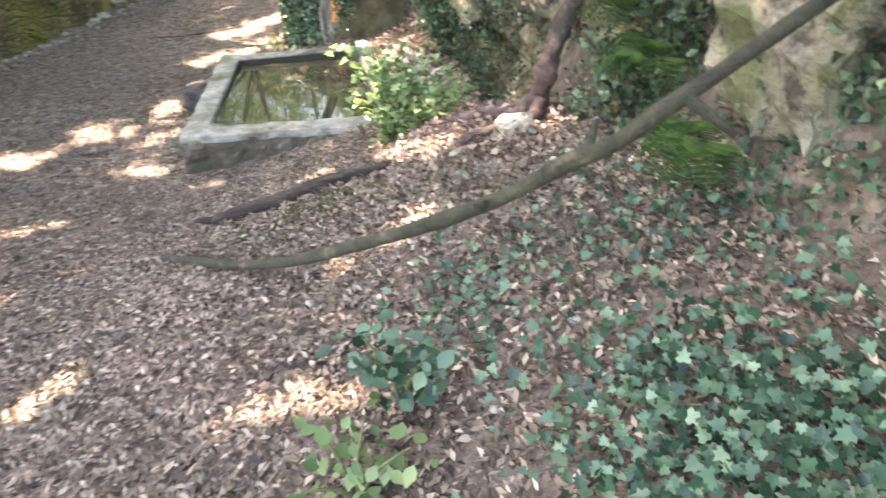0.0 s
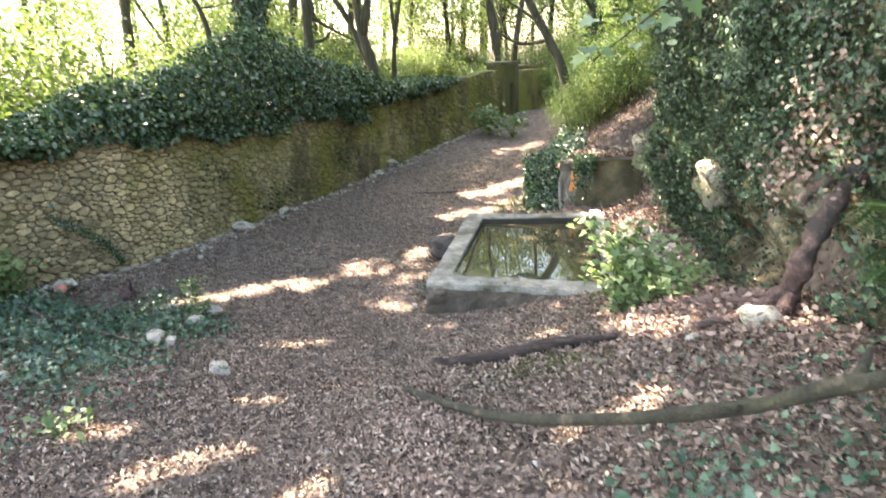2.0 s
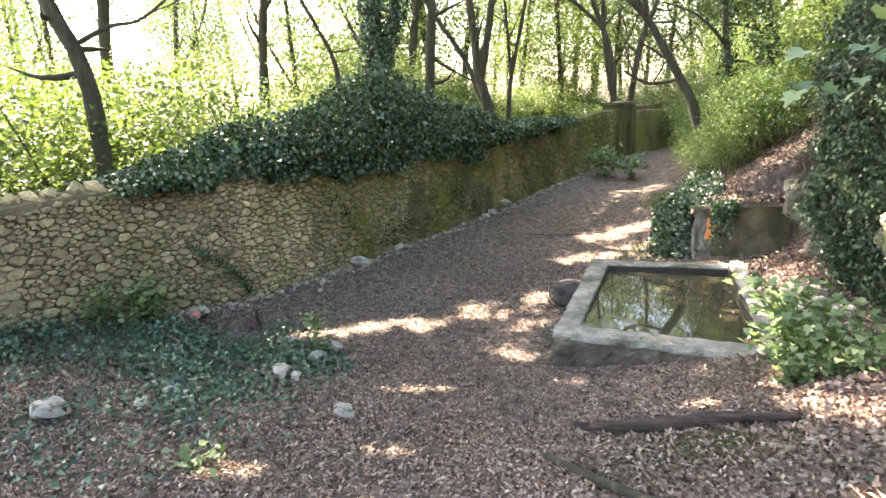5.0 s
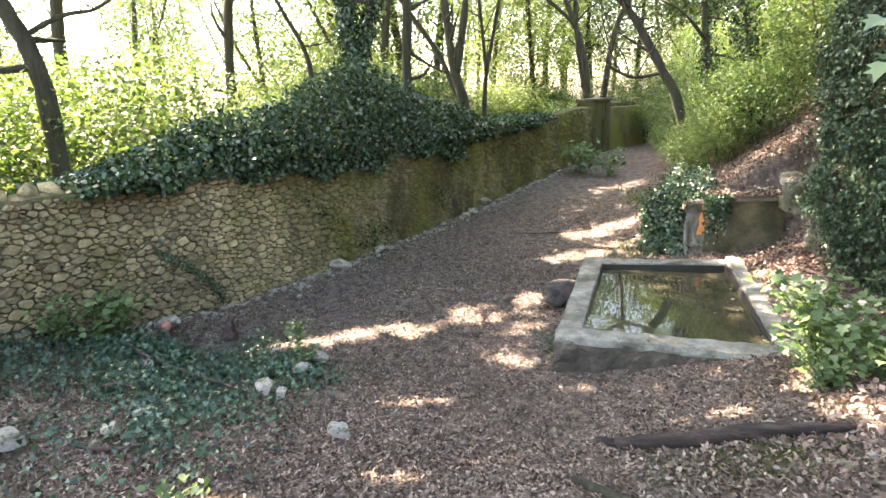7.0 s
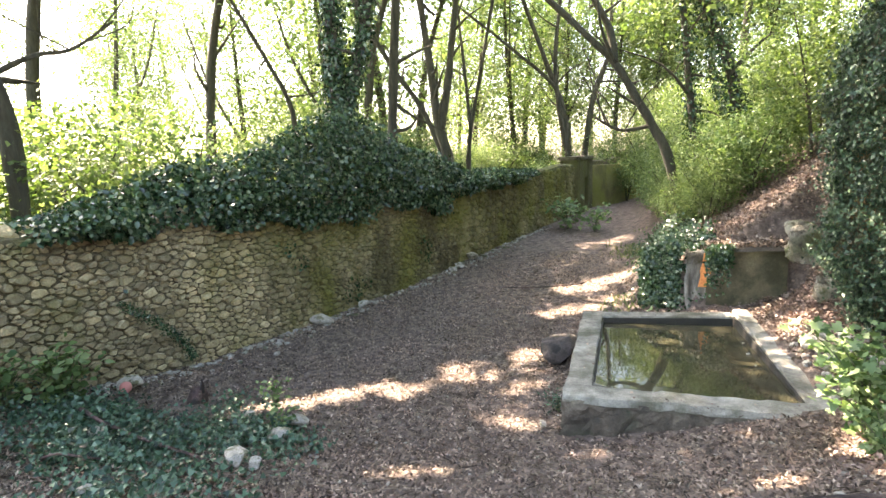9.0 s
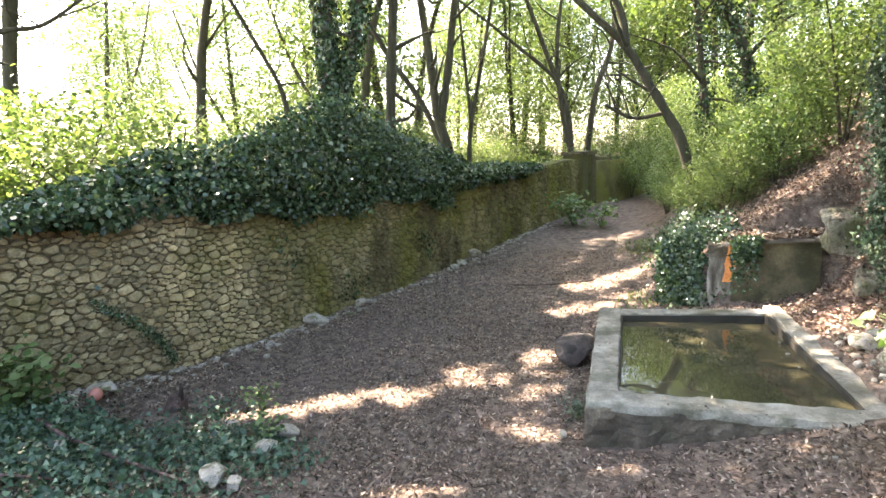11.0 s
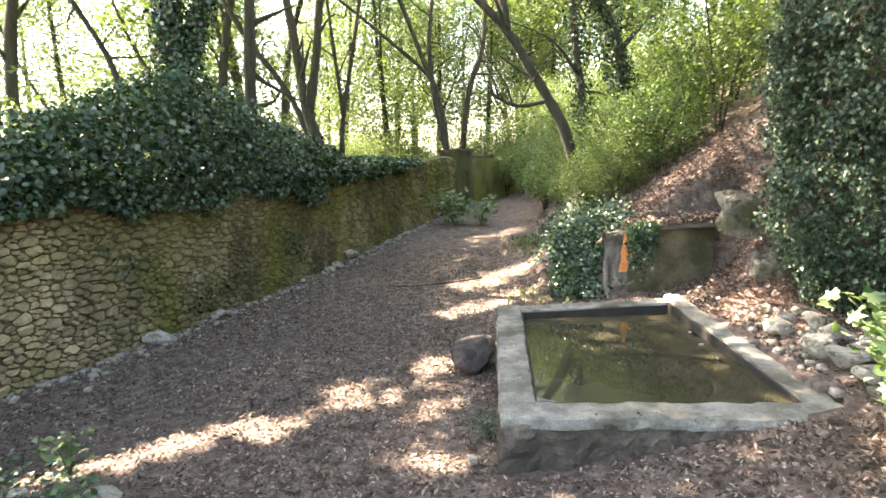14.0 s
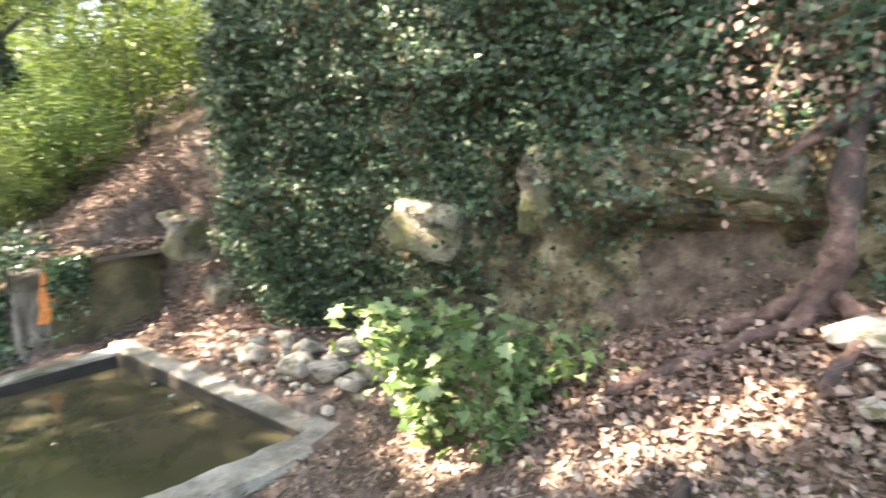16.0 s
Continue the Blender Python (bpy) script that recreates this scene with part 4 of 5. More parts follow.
# shrubs and young trees beyond the wall and up the hillside: a few kinds, then repeats
def build_shrub(seed, height, leaf, label, size=0.1, n=130):
    r = np.random.default_rng(seed)
    s = thing("shrub", label, "shrub", "undergrowth")
    for k in range(5):
        a = r.uniform(0, 6.28)
        e = np.array([math.cos(a) * 0.4 * height, math.sin(a) * 0.4 * height, height * r.uniform(0.7, 1.0)])
        part("stem", tubes_mesh("stem", [tube(smooth_line([(0, 0, -0.3), e * (0.3, 0.3, 0.5) + r.normal(0, 0.05, 3), e], 9), np.linspace(0.03, 0.008, 9), 5, 0.1, seed + k)], M_BARK), s)
    P = crown_points((0, 0, height * 0.6), (height * 0.5, height * 0.5, height * 0.48), n, 18, r, 0.11 * height ** 0.5)
    P = P[P[:, 2] > 0.05]
    part("foliage", leaf_mesh("foliage", P, np.tile((0.0, 0, 1.0), (len(P), 1)), size, leaf, "kite", 0.7, 0.5, r), s)
    return s


def far_tree(seed, label):
    r = np.random.default_rng(seed)
    x, y = r.uniform(-0.6, 0.6, 2)
    t = build_tree([([(0, 0, -0.6), (x * 0.4, y * 0.4, 3.0), (x, y, 6.0), (x * 2, y * 1.5, 10.0)], 0.16, 0.05), ([(x * 0.4, y * 0.4, 3.0), (x + 1.0, y - 0.5, 5.5), (x + 1.8, y - 0.9, 8.5)], 0.08, 0.03)],
                   [((x, y, 8.4), (2.9, 2.9, 3.2), 170, 34), ((x, y, 4.2), (2.7, 2.7, 2.2), 105, 30)], label, seed, size=0.13, clear=False)
    return tagged(t, group="wood beyond the wall")


def scatter():
    r = np.random.default_rng(61)
    kinds = [build_shrub(70 + k, h, m, lab, s, n) for k, (h, m, lab, s, n) in enumerate([
        (2.2, M_CROWN, "sunlit yellow-green shrub of the undergrowth", 0.062, 300), (1.7, M_BRIGHT, "leafy bright green shrub", 0.058, 280), (2.9, M_CROWN, "tall thin-leaved young tree in the undergrowth", 0.07, 330)])]
    first = [False] * 3
    spots = [(x, y) for y in np.arange(0.0, 26, 1.3) for x in (-7.2, -8.8, -10.6, -12.6, -15.0)] + [(x, y) for y in np.arange(9.8, 22, 1.0) for x in (0.1, 0.9, 1.9, 3.0, 4.4)] + [(x, y) for y in (25.5, 27.5, 30.0) for x in np.arange(-7, 6, 1.4)]
    spots += [(0.0, 16.5), (-0.4, 18.5), (-0.8, 20.5), (-0.2, 19.5), (-1.2, 22.5), (-2.2, 24.0), (0.3, 9.75), (-0.1, 10.6), (0.35, 10.9), (-0.25, 12.0), (0.0, 13.4), (-0.1, 14.8)]
    for x, y in spots:
        x, y = x + r.uniform(-0.5, 0.5), y + r.uniform(-0.5, 0.5)
        if x < 0 and wall_line(y) - x < 1.5 and y < 21:
            continue
        k = int(r.integers(0, 3))
        f = r.uniform(0.75, 1.15)
        f *= (0.4 + 0.03 * (y - 9) if x < 0.7 else 0.68) if x > -1.6 and y < 23 else 0.95 + 0.05 * max(0.0, wall_line(y) - x)
        m = pose(x, y, float(ground_z(x, y)), 0, 0, r.uniform(0, 360)) @ Matrix.Diagonal((f, f, f, 1))
        if first[k]:
            c = copy_thing(kinds[k], Matrix())
        else:
            c, first[k] = kinds[k], True
        c.matrix_basis = m
    far = [far_tree(80 + k, lab) for k, lab in enumerate(["tall light-leaved tree of the wood beyond", "slender tree with a thin sunlit crown"])]
    first = [False] * 2
    for k in range(78):
        a = r.uniform(-1.5, 1.35) if k < 50 else r.uniform(-0.85, 0.3)
        d = r.uniform(19, 48) if k < 50 else r.uniform(25, 50)
        x, y = -1 + d * math.sin(a), 2 + d * math.cos(a)
        if -5.5 < x < 3 and y < 27:
            continue
        f = r.uniform(0.8, 1.3)
        m = pose(x, y, float(ground_z(x, y)), 0, 0, r.uniform(0, 360)) @ Matrix.Diagonal((f, f, f, 1))
        j = k % 2
        if first[j]:
            c = copy_thing(far[j], Matrix())
        else:
            c, first[j] = far[j], True
        c.matrix_basis = m


scatter()


# ---------------------------------------------------------------- stones
ROCKS = {}


def stone(name, x, y, size, label, category="stone", material=None, seed=0, flat=0.7, group="", z=None, turn=None):
    key = (material.name if material else "lime", seed % 6, flat)
    if key not in ROCKS:
        ROCKS[key] = rock_mesh("stone", material or M_LIME, seed % 6 + 3, flat)
    ob = new(name, ROCKS[key])
    s = tuple(1.4 * v for v in (size if isinstance(size, tuple) else (size, size * 0.8, size)))
    base = float(rough_z(x, y)) if z is None else z
    ob.matrix_basis = pose(x, y, base + s[2] * 0.35 * flat * 0.8, 0, 0, seed * 67 % 360 if turn is None else turn) @ Matrix.Diagonal((*s, 1))
    return tagged(ob, label, category, group)


M_BOULDER = surface("dark_boulder_rock", [(0.3, (0.03, 0.025, 0.022)), (0.55, (0.1, 0.08, 0.07)), (0.75, (0.22, 0.18, 0.155))], 6, 50, 0.9, 0.9, patch=(0.03, 0.028, 0.022), patch_scale=4)
stone("boulder", -1.56, 7.05, (0.52, 0.42, 0.4), "dark brown angular boulder beside the basin", "boulder", M_BOULDER, 4, 0.9)
for k, (x, y, s) in enumerate([(-2.5, 3.1, 0.15), (-3.52, 3.6, 0.2), (-3.33, 3.55, 0.13), (-3.66, 4.62, 0.19), (-3.6, 4.28, 0.2), (-3.98, 2.5, 0.13), (-4.4, 2.08, 0.22), (-4.9, 3.66, 0.16), (-4.1, 4.55, 0.15), (-4.1, 2.85, 0.12)]):
    stone("stone", x, y, s, "pale limestone lying at the edge of the ivy", seed=k, z=float(rough_z(x, y)) + 0.03)
red = stone("stone", -5.72, 4.72, (0.25, 0.2, 0.22), "pale limestone with a red painted mark at the wall's foot", seed=1, turn=20, z=float(rough_z(-5.72, 4.72)) + 0.03)
bm = bmesh.new()
bmesh.ops.create_uvsphere(bm, u_segments=12, v_segments=8, radius=0.06)
for v in bm.verts:
    v.co += Vector((-5.62, 4.62, float(rough_z(-5.72, 4.72)) + 0.1))
dab = new("paint_mark", bm_mesh("paint_mark", bm, M_RED, True))
dab.parent = red
dab.matrix_parent_inverse = red.matrix_basis.inverted()
for k, (x, y, s) in enumerate([(-5.2, 7.85, 0.3), (-4.93, 8.8, 0.2), (-4.05, 12.6, 0.3), (-4.15, 11.9, 0.2), (-4.2, 11.6, 0.18), (-6.35, 4.75, 0.16), (-6.2, 4.9, 0.12)]):
    stone("stone", x, y, s, "pale loose stone at the foot of the wall", seed=k + 3)
for k, (x, y, s) in enumerate([(0.92, 6.3, 0.22), (1.06, 6.45, 0.16), (1.16, 6.2, 0.2), (1.13, 5.95, 0.24), (0.94, 5.85, 0.26), (0.98, 5.5, 0.24), (1.1, 5.6, 0.18), (1.0, 5.25, 0.2), (1.12, 5.2, 0.24), (1.02, 6.75, 0.15), (1.25, 5.7, 0.2), (0.98, 4.85, 0.18), (1.2, 6.6, 0.14)]):
    stone("stone", x, y, s, "grey rubble stone heaped beside the basin", "stone", None, k, 0.7, "rubble beside the basin")
stone("stone", 1.25, 2.78, (0.26, 0.21, 0.2), "large pale sunlit stone below the cliff", seed=4)
stone("stone", 0.22, 3.19, 0.1, "small pale stone beside the rotten log", seed=5)
stone("stone", -1.48, 5.2, 0.09, "pale stone at the basin's corner", seed=2)
stone("stone", 0.93, 2.69, 0.12, "small pale stone among dry leaves", seed=3)


def rock_block(x, y, z, size, label, seed):
    """A weathered block of bedrock: a box with broken corners, pitted and split along its beds."""
    bm = bmesh.new()
    bmesh.ops.create_cube(bm, size=1.0)
    bmesh.ops.subdivide_edges(bm, edges=bm.edges[:], cuts=11, use_grid_fill=True)
    r = np.random.default_rng(seed)
    V = np.array([v.co for v in bm.verts]) * 2
    V /= (np.sum(np.abs(V) ** 9, axis=1) ** (1 / 9))[:, None]
    V = V * 0.5 * np.array(size)
    a = seed * 2.3
    for k, f in ((4.0, 0.12), (11.0, 0.12), (26.0, 0.07)):
        V *= 1 + f * (wave(V[:, 1] + a, V[:, 2] + 0.6 * V[:, 0], k, seed) + 0.6 * wave(V[:, 0] + a, V[:, 1] - V[:, 2], k * 1.2, seed + 3))[:, None]
    V[:, 0] += 0.05 * np.abs(np.sin(V[:, 2] * 16 + seed + 2 * wave(V[:, 1], V[:, 2], 3, seed)))
    V += r.normal(0, 0.005, V.shape)
    for v, c in zip(bm.verts, V):
        v.co = c
    ob = new("rock_block", bm_mesh("rock_block", bm, M_ROCK))
    ob.matrix_basis = pose(x, y, z, 4, -3, seed * 9 % 25 - 12)
    return tagged(ob, label, "rock")


rock_block(1.12, 7.72, 1.2, (0.3, 0.3, 0.38), "pale rock block beside the spring niche", 4)
rock_block(2.0, 1.55, 1.95, (0.5, 0.6, 0.6), "pale rock showing between ferns and ivy", 2)
rock_block(1.5, 7.6, 0.62, (0.5, 0.42, 0.42), "pale rock block under hanging ivy", 6)
rock_block(1.55, 5.06, 1.42, (0.42, 0.5, 0.34), "pale limestone block jutting from the cliff", 5)
rock_block(1.66, 4.34, 1.66, (0.3, 0.2, 0.5), "pale upright limestone block beside the cleft", 8)
rock_block(1.7, 3.8, 1.7, (0.42, 0.55, 0.22), "overhanging limestone ledge on the cliff", 3)
rock_block(1.74, 3.3, 1.74, (0.4, 0.5, 0.22), "overhanging limestone ledge above the hollow", 7)
for k, (x, y, s) in enumerate([(-0.12, 9.0, 0.22), (-0.3, 9.7, 0.26), (-0.42, 9.3, 0.18), (-0.5, 10.3, 0.24)]):
    stone("stone", x, y, s, "pale stone on the verge by the spring", seed=k + 1)


def rubble():
    """Small stones along the foot of the wall and pebbles on the path."""
    r = np.random.default_rng(91)
    bm0 = bmesh.new()
    bmesh.ops.create_icosphere(bm0, subdivisions=1, radius=0.5)
    base = np.array([v.co for v in bm0.verts])
    tri = np.array([[v.index for v in f.verts] for f in bm0.faces])
    bm0.free()
    V, F = [], []
    def add(x, y, s):
        q = base * (1 + r.normal(0, 0.13, (len(base), 1))) * np.array([s, s * r.uniform(0.6, 1), s * 0.6])
        a = r.uniform(0, 6.28)
        q = q @ np.array([[math.cos(a), math.sin(a), 0], [-math.sin(a), math.cos(a), 0], [0, 0, 1]])
        F.append(tri + len(base) * len(V))
        V.append(q + (x, y, float(rough_z(x, y)) + s * 0.12))
    for _ in range(520):
        y = r.uniform(3.5, 17)
        add(float(wall_line(y)) + 0.06 + r.gamma(1.2, 0.09), y, r.uniform(0.035, 0.11))
    for _ in range(420):
        add(r.uniform(-3.5, 1.3), r.uniform(0.5, 9.5), r.uniform(0.02, 0.05))
    for _ in range(160):
        add(r.uniform(0.3, 1.4), r.uniform(2.2, 4.2), r.uniform(0.025, 0.075))
    for _ in range(90):
        add(r.uniform(0.75, 1.35), r.uniform(5.0, 7.2), r.uniform(0.04, 0.11))
    ob = new("rubble", mesh_np("rubble", np.concatenate(V), np.concatenate(F), M_LIME))
    tagged(ob, "small pale stones strewn along wall and path", "rubble", kind="stuff")


rubble()


# ---------------------------------------------------------------- fallen wood
def build_branch():
    b = thing("fallen_branch", "long mossy fallen branch propped across the ground", "branch")
    pts = [(-0.804, 2.657, 0.538), (-0.342, 2.214, 0.755), (0.013, 1.796, 1.022), (0.366, 1.368, 1.363), (0.613, 1.170, 1.554), (0.780, 1.029, 1.703), (0.886, 0.914, 1.843), (0.974, 0.870, 1.904), (1.092, 0.865, 1.991), (1.266, 0.917, 2.068), (1.550, 1.042, 2.167), (1.876, 1.210, 2.249), (2.2, 1.35, 2.6)]
    line = smooth_line(pts, 46)
    rad = np.linspace(0.025, 0.019, 46) * (1 + 0.08 * np.sin(np.arange(46) * 0.9))
    stem = part("stem", tubes_mesh("stem", [tube(line, rad, 12, 0.04, 5)], M_BARK_MOSS), b)
    for k, (i, d) in enumerate([(17, (0.0, -0.06, 0.05)), (24, (0.05, 0.07, 0.06)), (31, (0.1, -0.08, -0.07)), (38, (-0.02, 0.05, 0.09))]):
        s = line[i]
        part("broken_twig", tubes_mesh("broken_twig", [tube([s, s + np.array(d) * 0.6, s + np.array(d)], [0.02, 0.013, 0.008], 6, 0.1, k)], M_BARK_MOSS), stem)


build_branch()


def build_log():
    b = thing("rotten_log", "dark rotten log lying on leaf litter before the basin", "log")
    pts = [(-0.62, 3.15, 0), (-0.3, 3.12, 0), (0.07, 3.12, 0), (0.32, 3.11, 0), (0.55, 3.12, 0)]
    line = smooth_line(pts, 26)
    for p in line:
        p[2] = float(rough_z(p[0], p[1])) + 0.042
    rad = np.interp(np.arange(26), [0, 3, 12, 18, 25], [0.032, 0.048, 0.052, 0.04, 0.02])
    part("bole", tubes_mesh("bole", [tube(line, rad, 11, 0.13, 9)], M_LOG), b)
    part("broken_stub", tubes_mesh("broken_stub", [tube([line[0], line[0] + np.array([-0.1, 0.02, 0.0]), line[0] + np.array([-0.16, 0.0, -0.02])], [0.03, 0.02, 0.006], 7, 0.2, 3)], M_LOG), b)


build_log()


def stick(points, r0, label):
    line = smooth_line(points, 16)
    for p in line:
        p[2] += float(rough_z(p[0], p[1]))
    ob = new("stick", tubes_mesh("stick", [tube(line, np.linspace(r0, r0 * 0.5, 16), 6, 0.1, int(r0 * 1000))], M_ROOT))
    tagged(ob, label, "stick")


stick([(-5.33, 3.87, 0.14), (-4.9, 3.75, 0.12), (-4.33, 3.68, 0.1), (-3.5, 3.5, 0.04)], 0.02, "long pale bare stick lying on the ivy")
stick([(-4.0, 2.25, 0.05), (-3.75, 2.3, 0.05), (-3.48, 2.47, 0.04)], 0.016, "short weathered stick among the ivy")
stick([(-4.75, 3.05, 0.08), (-4.6, 3.1, 0.14), (-4.45, 3.3, 0.06)], 0.012, "crooked pale twig among the ivy")
stick([(-3.2, 2.75, 0.03), (-3.0, 2.7, 0.03), (-2.75, 2.72, 0.02)], 0.012, "thin dark stick on the path's edge")
stick([(1.1, 6.9, 0.05), (1.2, 6.5, 0.09), (1.15, 6.1, 0.12), (1.0, 5.9, 0.1)], 0.022, "broken branch across the rubble heap")
stick([(-1.5, 10.8, 0.03), (-2.2, 10.4, 0.04), (-2.9, 10.3, 0.03)], 0.015, "thin branch lying across the path")


def build_stump():
    s = thing("stump", "small broken tree stump at the ivy's edge", "stump", at=(-4.95, 4.85, float(rough_z(-4.95, 4.85))))
    part("wood", tubes_mesh("wood", [tube([(0, 0, -0.05), (0.0, 0, 0.06), (0.01, 0, 0.14)], [0.11, 0.08, 0.07], 9, 0.15, 4)], M_ROOT), s)
    part("splinter", tubes_mesh("splinter", [tube([(0.05, 0, 0.1), (0.07, 0.01, 0.18), (0.08, 0.0, 0.25)], [0.03, 0.02, 0.006], 6, 0.2, 5)], M_LOG), s)


build_stump()


def build_root():
    """The bare root that comes down the cliff and spreads at its foot."""
    t = thing("tree_root", "thick bare reddish root spreading at the cliff's foot", "root")
    limbs = [
        ([(2.05, 2.8, 2.55), (1.82, 2.86, 2.1), (1.66, 2.88, 1.72), (1.58, 2.88, 1.42), (1.56, 2.95, 1.2)], 0.06, 0.09),
        ([(1.58, 2.93, 1.32), (1.52, 3.13, 1.14), (1.46, 3.38, 1.02), (1.36, 3.55, 0.9)], 0.06, 0.025),
        ([(1.57, 2.9, 1.32), (1.48, 2.98, 1.17), (1.32, 3.14, 1.08), (1.1, 3.4, 0.96), (0.98, 3.55, 0.88)], 0.065, 0.022),
        ([(1.55, 2.86, 1.27), (1.45, 2.74, 1.16), (1.28, 2.76, 1.1), (1.05, 2.84, 1.05)], 0.065, 0.03),
        ([(1.75, 2.86, 2.0), (1.66, 3.06, 1.85), (1.66, 3.22, 1.7)], 0.05, 0.02),
        ([(1.56, 2.95, 1.22), (1.6, 3.2, 1.08), (1.62, 3.4, 1.02)], 0.05, 0.03),
    ]
    for k, (pts, a, b) in enumerate(limbs):
        line = smooth_line(pts, 26) - np.array([0.1, 0, 0])
        if k:
            line[:, 2] = np.maximum(line[:, 2], rough_z(np.minimum(line[:, 0], 1.6), line[:, 1]) + 0.06)
        part("root", tubes_mesh("root", [tube(line, 0.68 * np.linspace(a, b, 26) * (1 + 0.15 * np.sin(np.arange(26) * 1.1 + k)), 11, 0.14, 40 + k)], M_ROOT), t)


build_root()


# ---------------------------------------------------------------- ground cover
def cover(name, P, N, size, material, shape, label, category, spread=0.5, droop=0.0, seed=1):
    r = np.random.default_rng(seed)
    ob = new(name, leaf_mesh(name, P, N, size, material, shape, spread, droop, r))
    return tagged(ob, label, category, kind="stuff")


def ground_points(x, y, lift):
    return np.stack([x, y, rough_z(x, y) + lift], -1)


def out_of_basin(x, y):
    return ~((x > -1.32) & (x < basin_east(y) + 0.05) & (y > 4.96) & (y < 7.66))


def litter():
    r = np.random.default_rng(101)
    x, y = r.uniform(-6.3, 1.7, 200000), 13.5 - 15.5 * r.beta(1.35, 1.1, 200000)
    k = out_of_basin(x, y) & (x > wall_line(y) + 0.05) & (r.random(len(x)) < 0.75 + 0.3 * wave(x, y, 1.5, 2))
    P = ground_points(x[k], y[k], r.uniform(0.0, 0.025, k.sum()))
    cover("leaf_litter", P, np.tile((0, 0, 1.0), (len(P), 1)), 0.036, M_LITTER, "flake", "dry brown leaves strewn over the path", "leaf litter", 0.7, 0, 102)
    # thicker litter on the near slope below the cliff
    x, y = r.uniform(-5.6, 1.9, 88000), r.uniform(-1.6, 3.4, 88000)
    P = ground_points(x, y, r.uniform(0.0, 0.03, 88000))
    cover("leaf_litter", P, np.tile((0, 0, 1.0), (len(P), 1)), 0.034, M_LITTER, "flake", "dry brown leaves on the slope below the cliff", "leaf litter", 0.7, 0, 107)
    # thin twigs among the leaves
    x, y = r.uniform(-3.8, 1.4, 2600), r.uniform(-1.0, 8.0, 2600)
    k = out_of_basin(x, y)
    P = ground_points(x[k], y[k], r.uniform(0.012, 0.035, k.sum()))
    cover("twig_litter", P, np.tile((0, 0, 1.0), (len(P), 1)), 0.16, M_TWIG, "twig", "thin dry twigs scattered over the path", "twigs", 0.12, 0, 108)
    # larger whole leaves lying on top
    x, y = r.uniform(-3.4, 1.5, 52000), r.uniform(-1.2, 8.5, 52000)
    k = out_of_basin(x, y) & (r.random(len(x)) < (0.6 + 0.5 * wave(x, y, 2.2, 6)) * (1 - 0.55 * step(y, 3.5, 7.5)))
    P = ground_points(x[k], y[k], r.uniform(0.008, 0.03, k.sum()))
    cover("whole_leaf", P, np.tile((0, 0, 1.0), (len(P), 1)), 0.04, M_WHOLE, "flake", "whole brown leaves on top of the litter", "leaf litter", 0.6, 0, 106)
    # deeper drifts below the cliff and behind the basin
    x = np.concatenate([r.normal(1.1, 0.3, 9000), r.normal(0.95, 0.3, 7000), r.uniform(0.1, 1.9, 9000)])
    y = np.concatenate([r.normal(3.2, 0.6, 9000), r.normal(7.4, 0.6, 7000), r.uniform(8.45, 12.0, 9000)])
    k = out_of_basin(x, y) & (x < 1.9)
    P = ground_points(x[k], y[k], r.gamma(1.3, 0.018, k.sum()))
    cover("leaf_drift", P, np.tile((0, 0, 1.0), (len(P), 1)), 0.04, M_DRY, "small", "drifts of pale pinkish-brown dry leaves below the cliff", "leaf litter", 0.6, 0, 103)
    # fallen on the niche's slab
    n = 1500
    x, y = r.uniform(0.2, 1.2, n), r.uniform(8.2, 8.62, n)
    P = np.stack([x, y, 1.03 + 0.055 * (x - 0.24) + 0.02 + r.gamma(1.2, 0.02, n)], -1)
    cover("slab_litter", P, np.tile((0, 0, 1.0), (n, 1)), 0.045, M_LITTER, "small", "fallen leaves heaped on the niche's slab", "leaf litter", 0.5, 0, 105)
    # a few on the rim
    x, y = r.uniform(-1.28, 0.6, 500), r.uniform(4.98, 7.55, 500)
    k = ((x < -1.08) | (x > basin_east(y) - 0.15) & (x < basin_east(y) - 0.02) | (y < 5.2) | (y > 7.38)) & (r.random(500) < 0.35)
    z = 0.285 + 0.026 * (y - 5) + 0.012 * (x + 1.3)
    P = np.stack([x, y, z + 0.012], -1)[k]
    cover("fallen_leaf", P, np.tile((0, 0, 1.0), (len(P), 1)), 0.03, M_LITTER, "small", "a few dry leaves fallen on the basin's rim", "leaf litter", 0.25, 0, 104)


M_WHOLE = leaf_material("whole_brown_leaf", [(0.0, (0.045, 0.03, 0.024)), (0.5, (0.15, 0.106, 0.084)), (0.9, (0.26, 0.19, 0.155)), (1.0, (0.4, 0.33, 0.27))], 0.7, 0.1, (1, 0.8, 0.6))
M_TWIG = leaf_material("dry_twig", [(0.0, (0.03, 0.022, 0.016)), (0.6, (0.09, 0.068, 0.05)), (1.0, (0.3, 0.25, 0.2))], 0.85, 0.0)
M_DRY = leaf_material("pale_dry_leaf", [(0.0, (0.07, 0.045, 0.036)), (0.4, (0.15, 0.1, 0.083)), (1.0, (0.36, 0.265, 0.22))], 0.7, 0.1, (1, 0.8, 0.6))
litter()


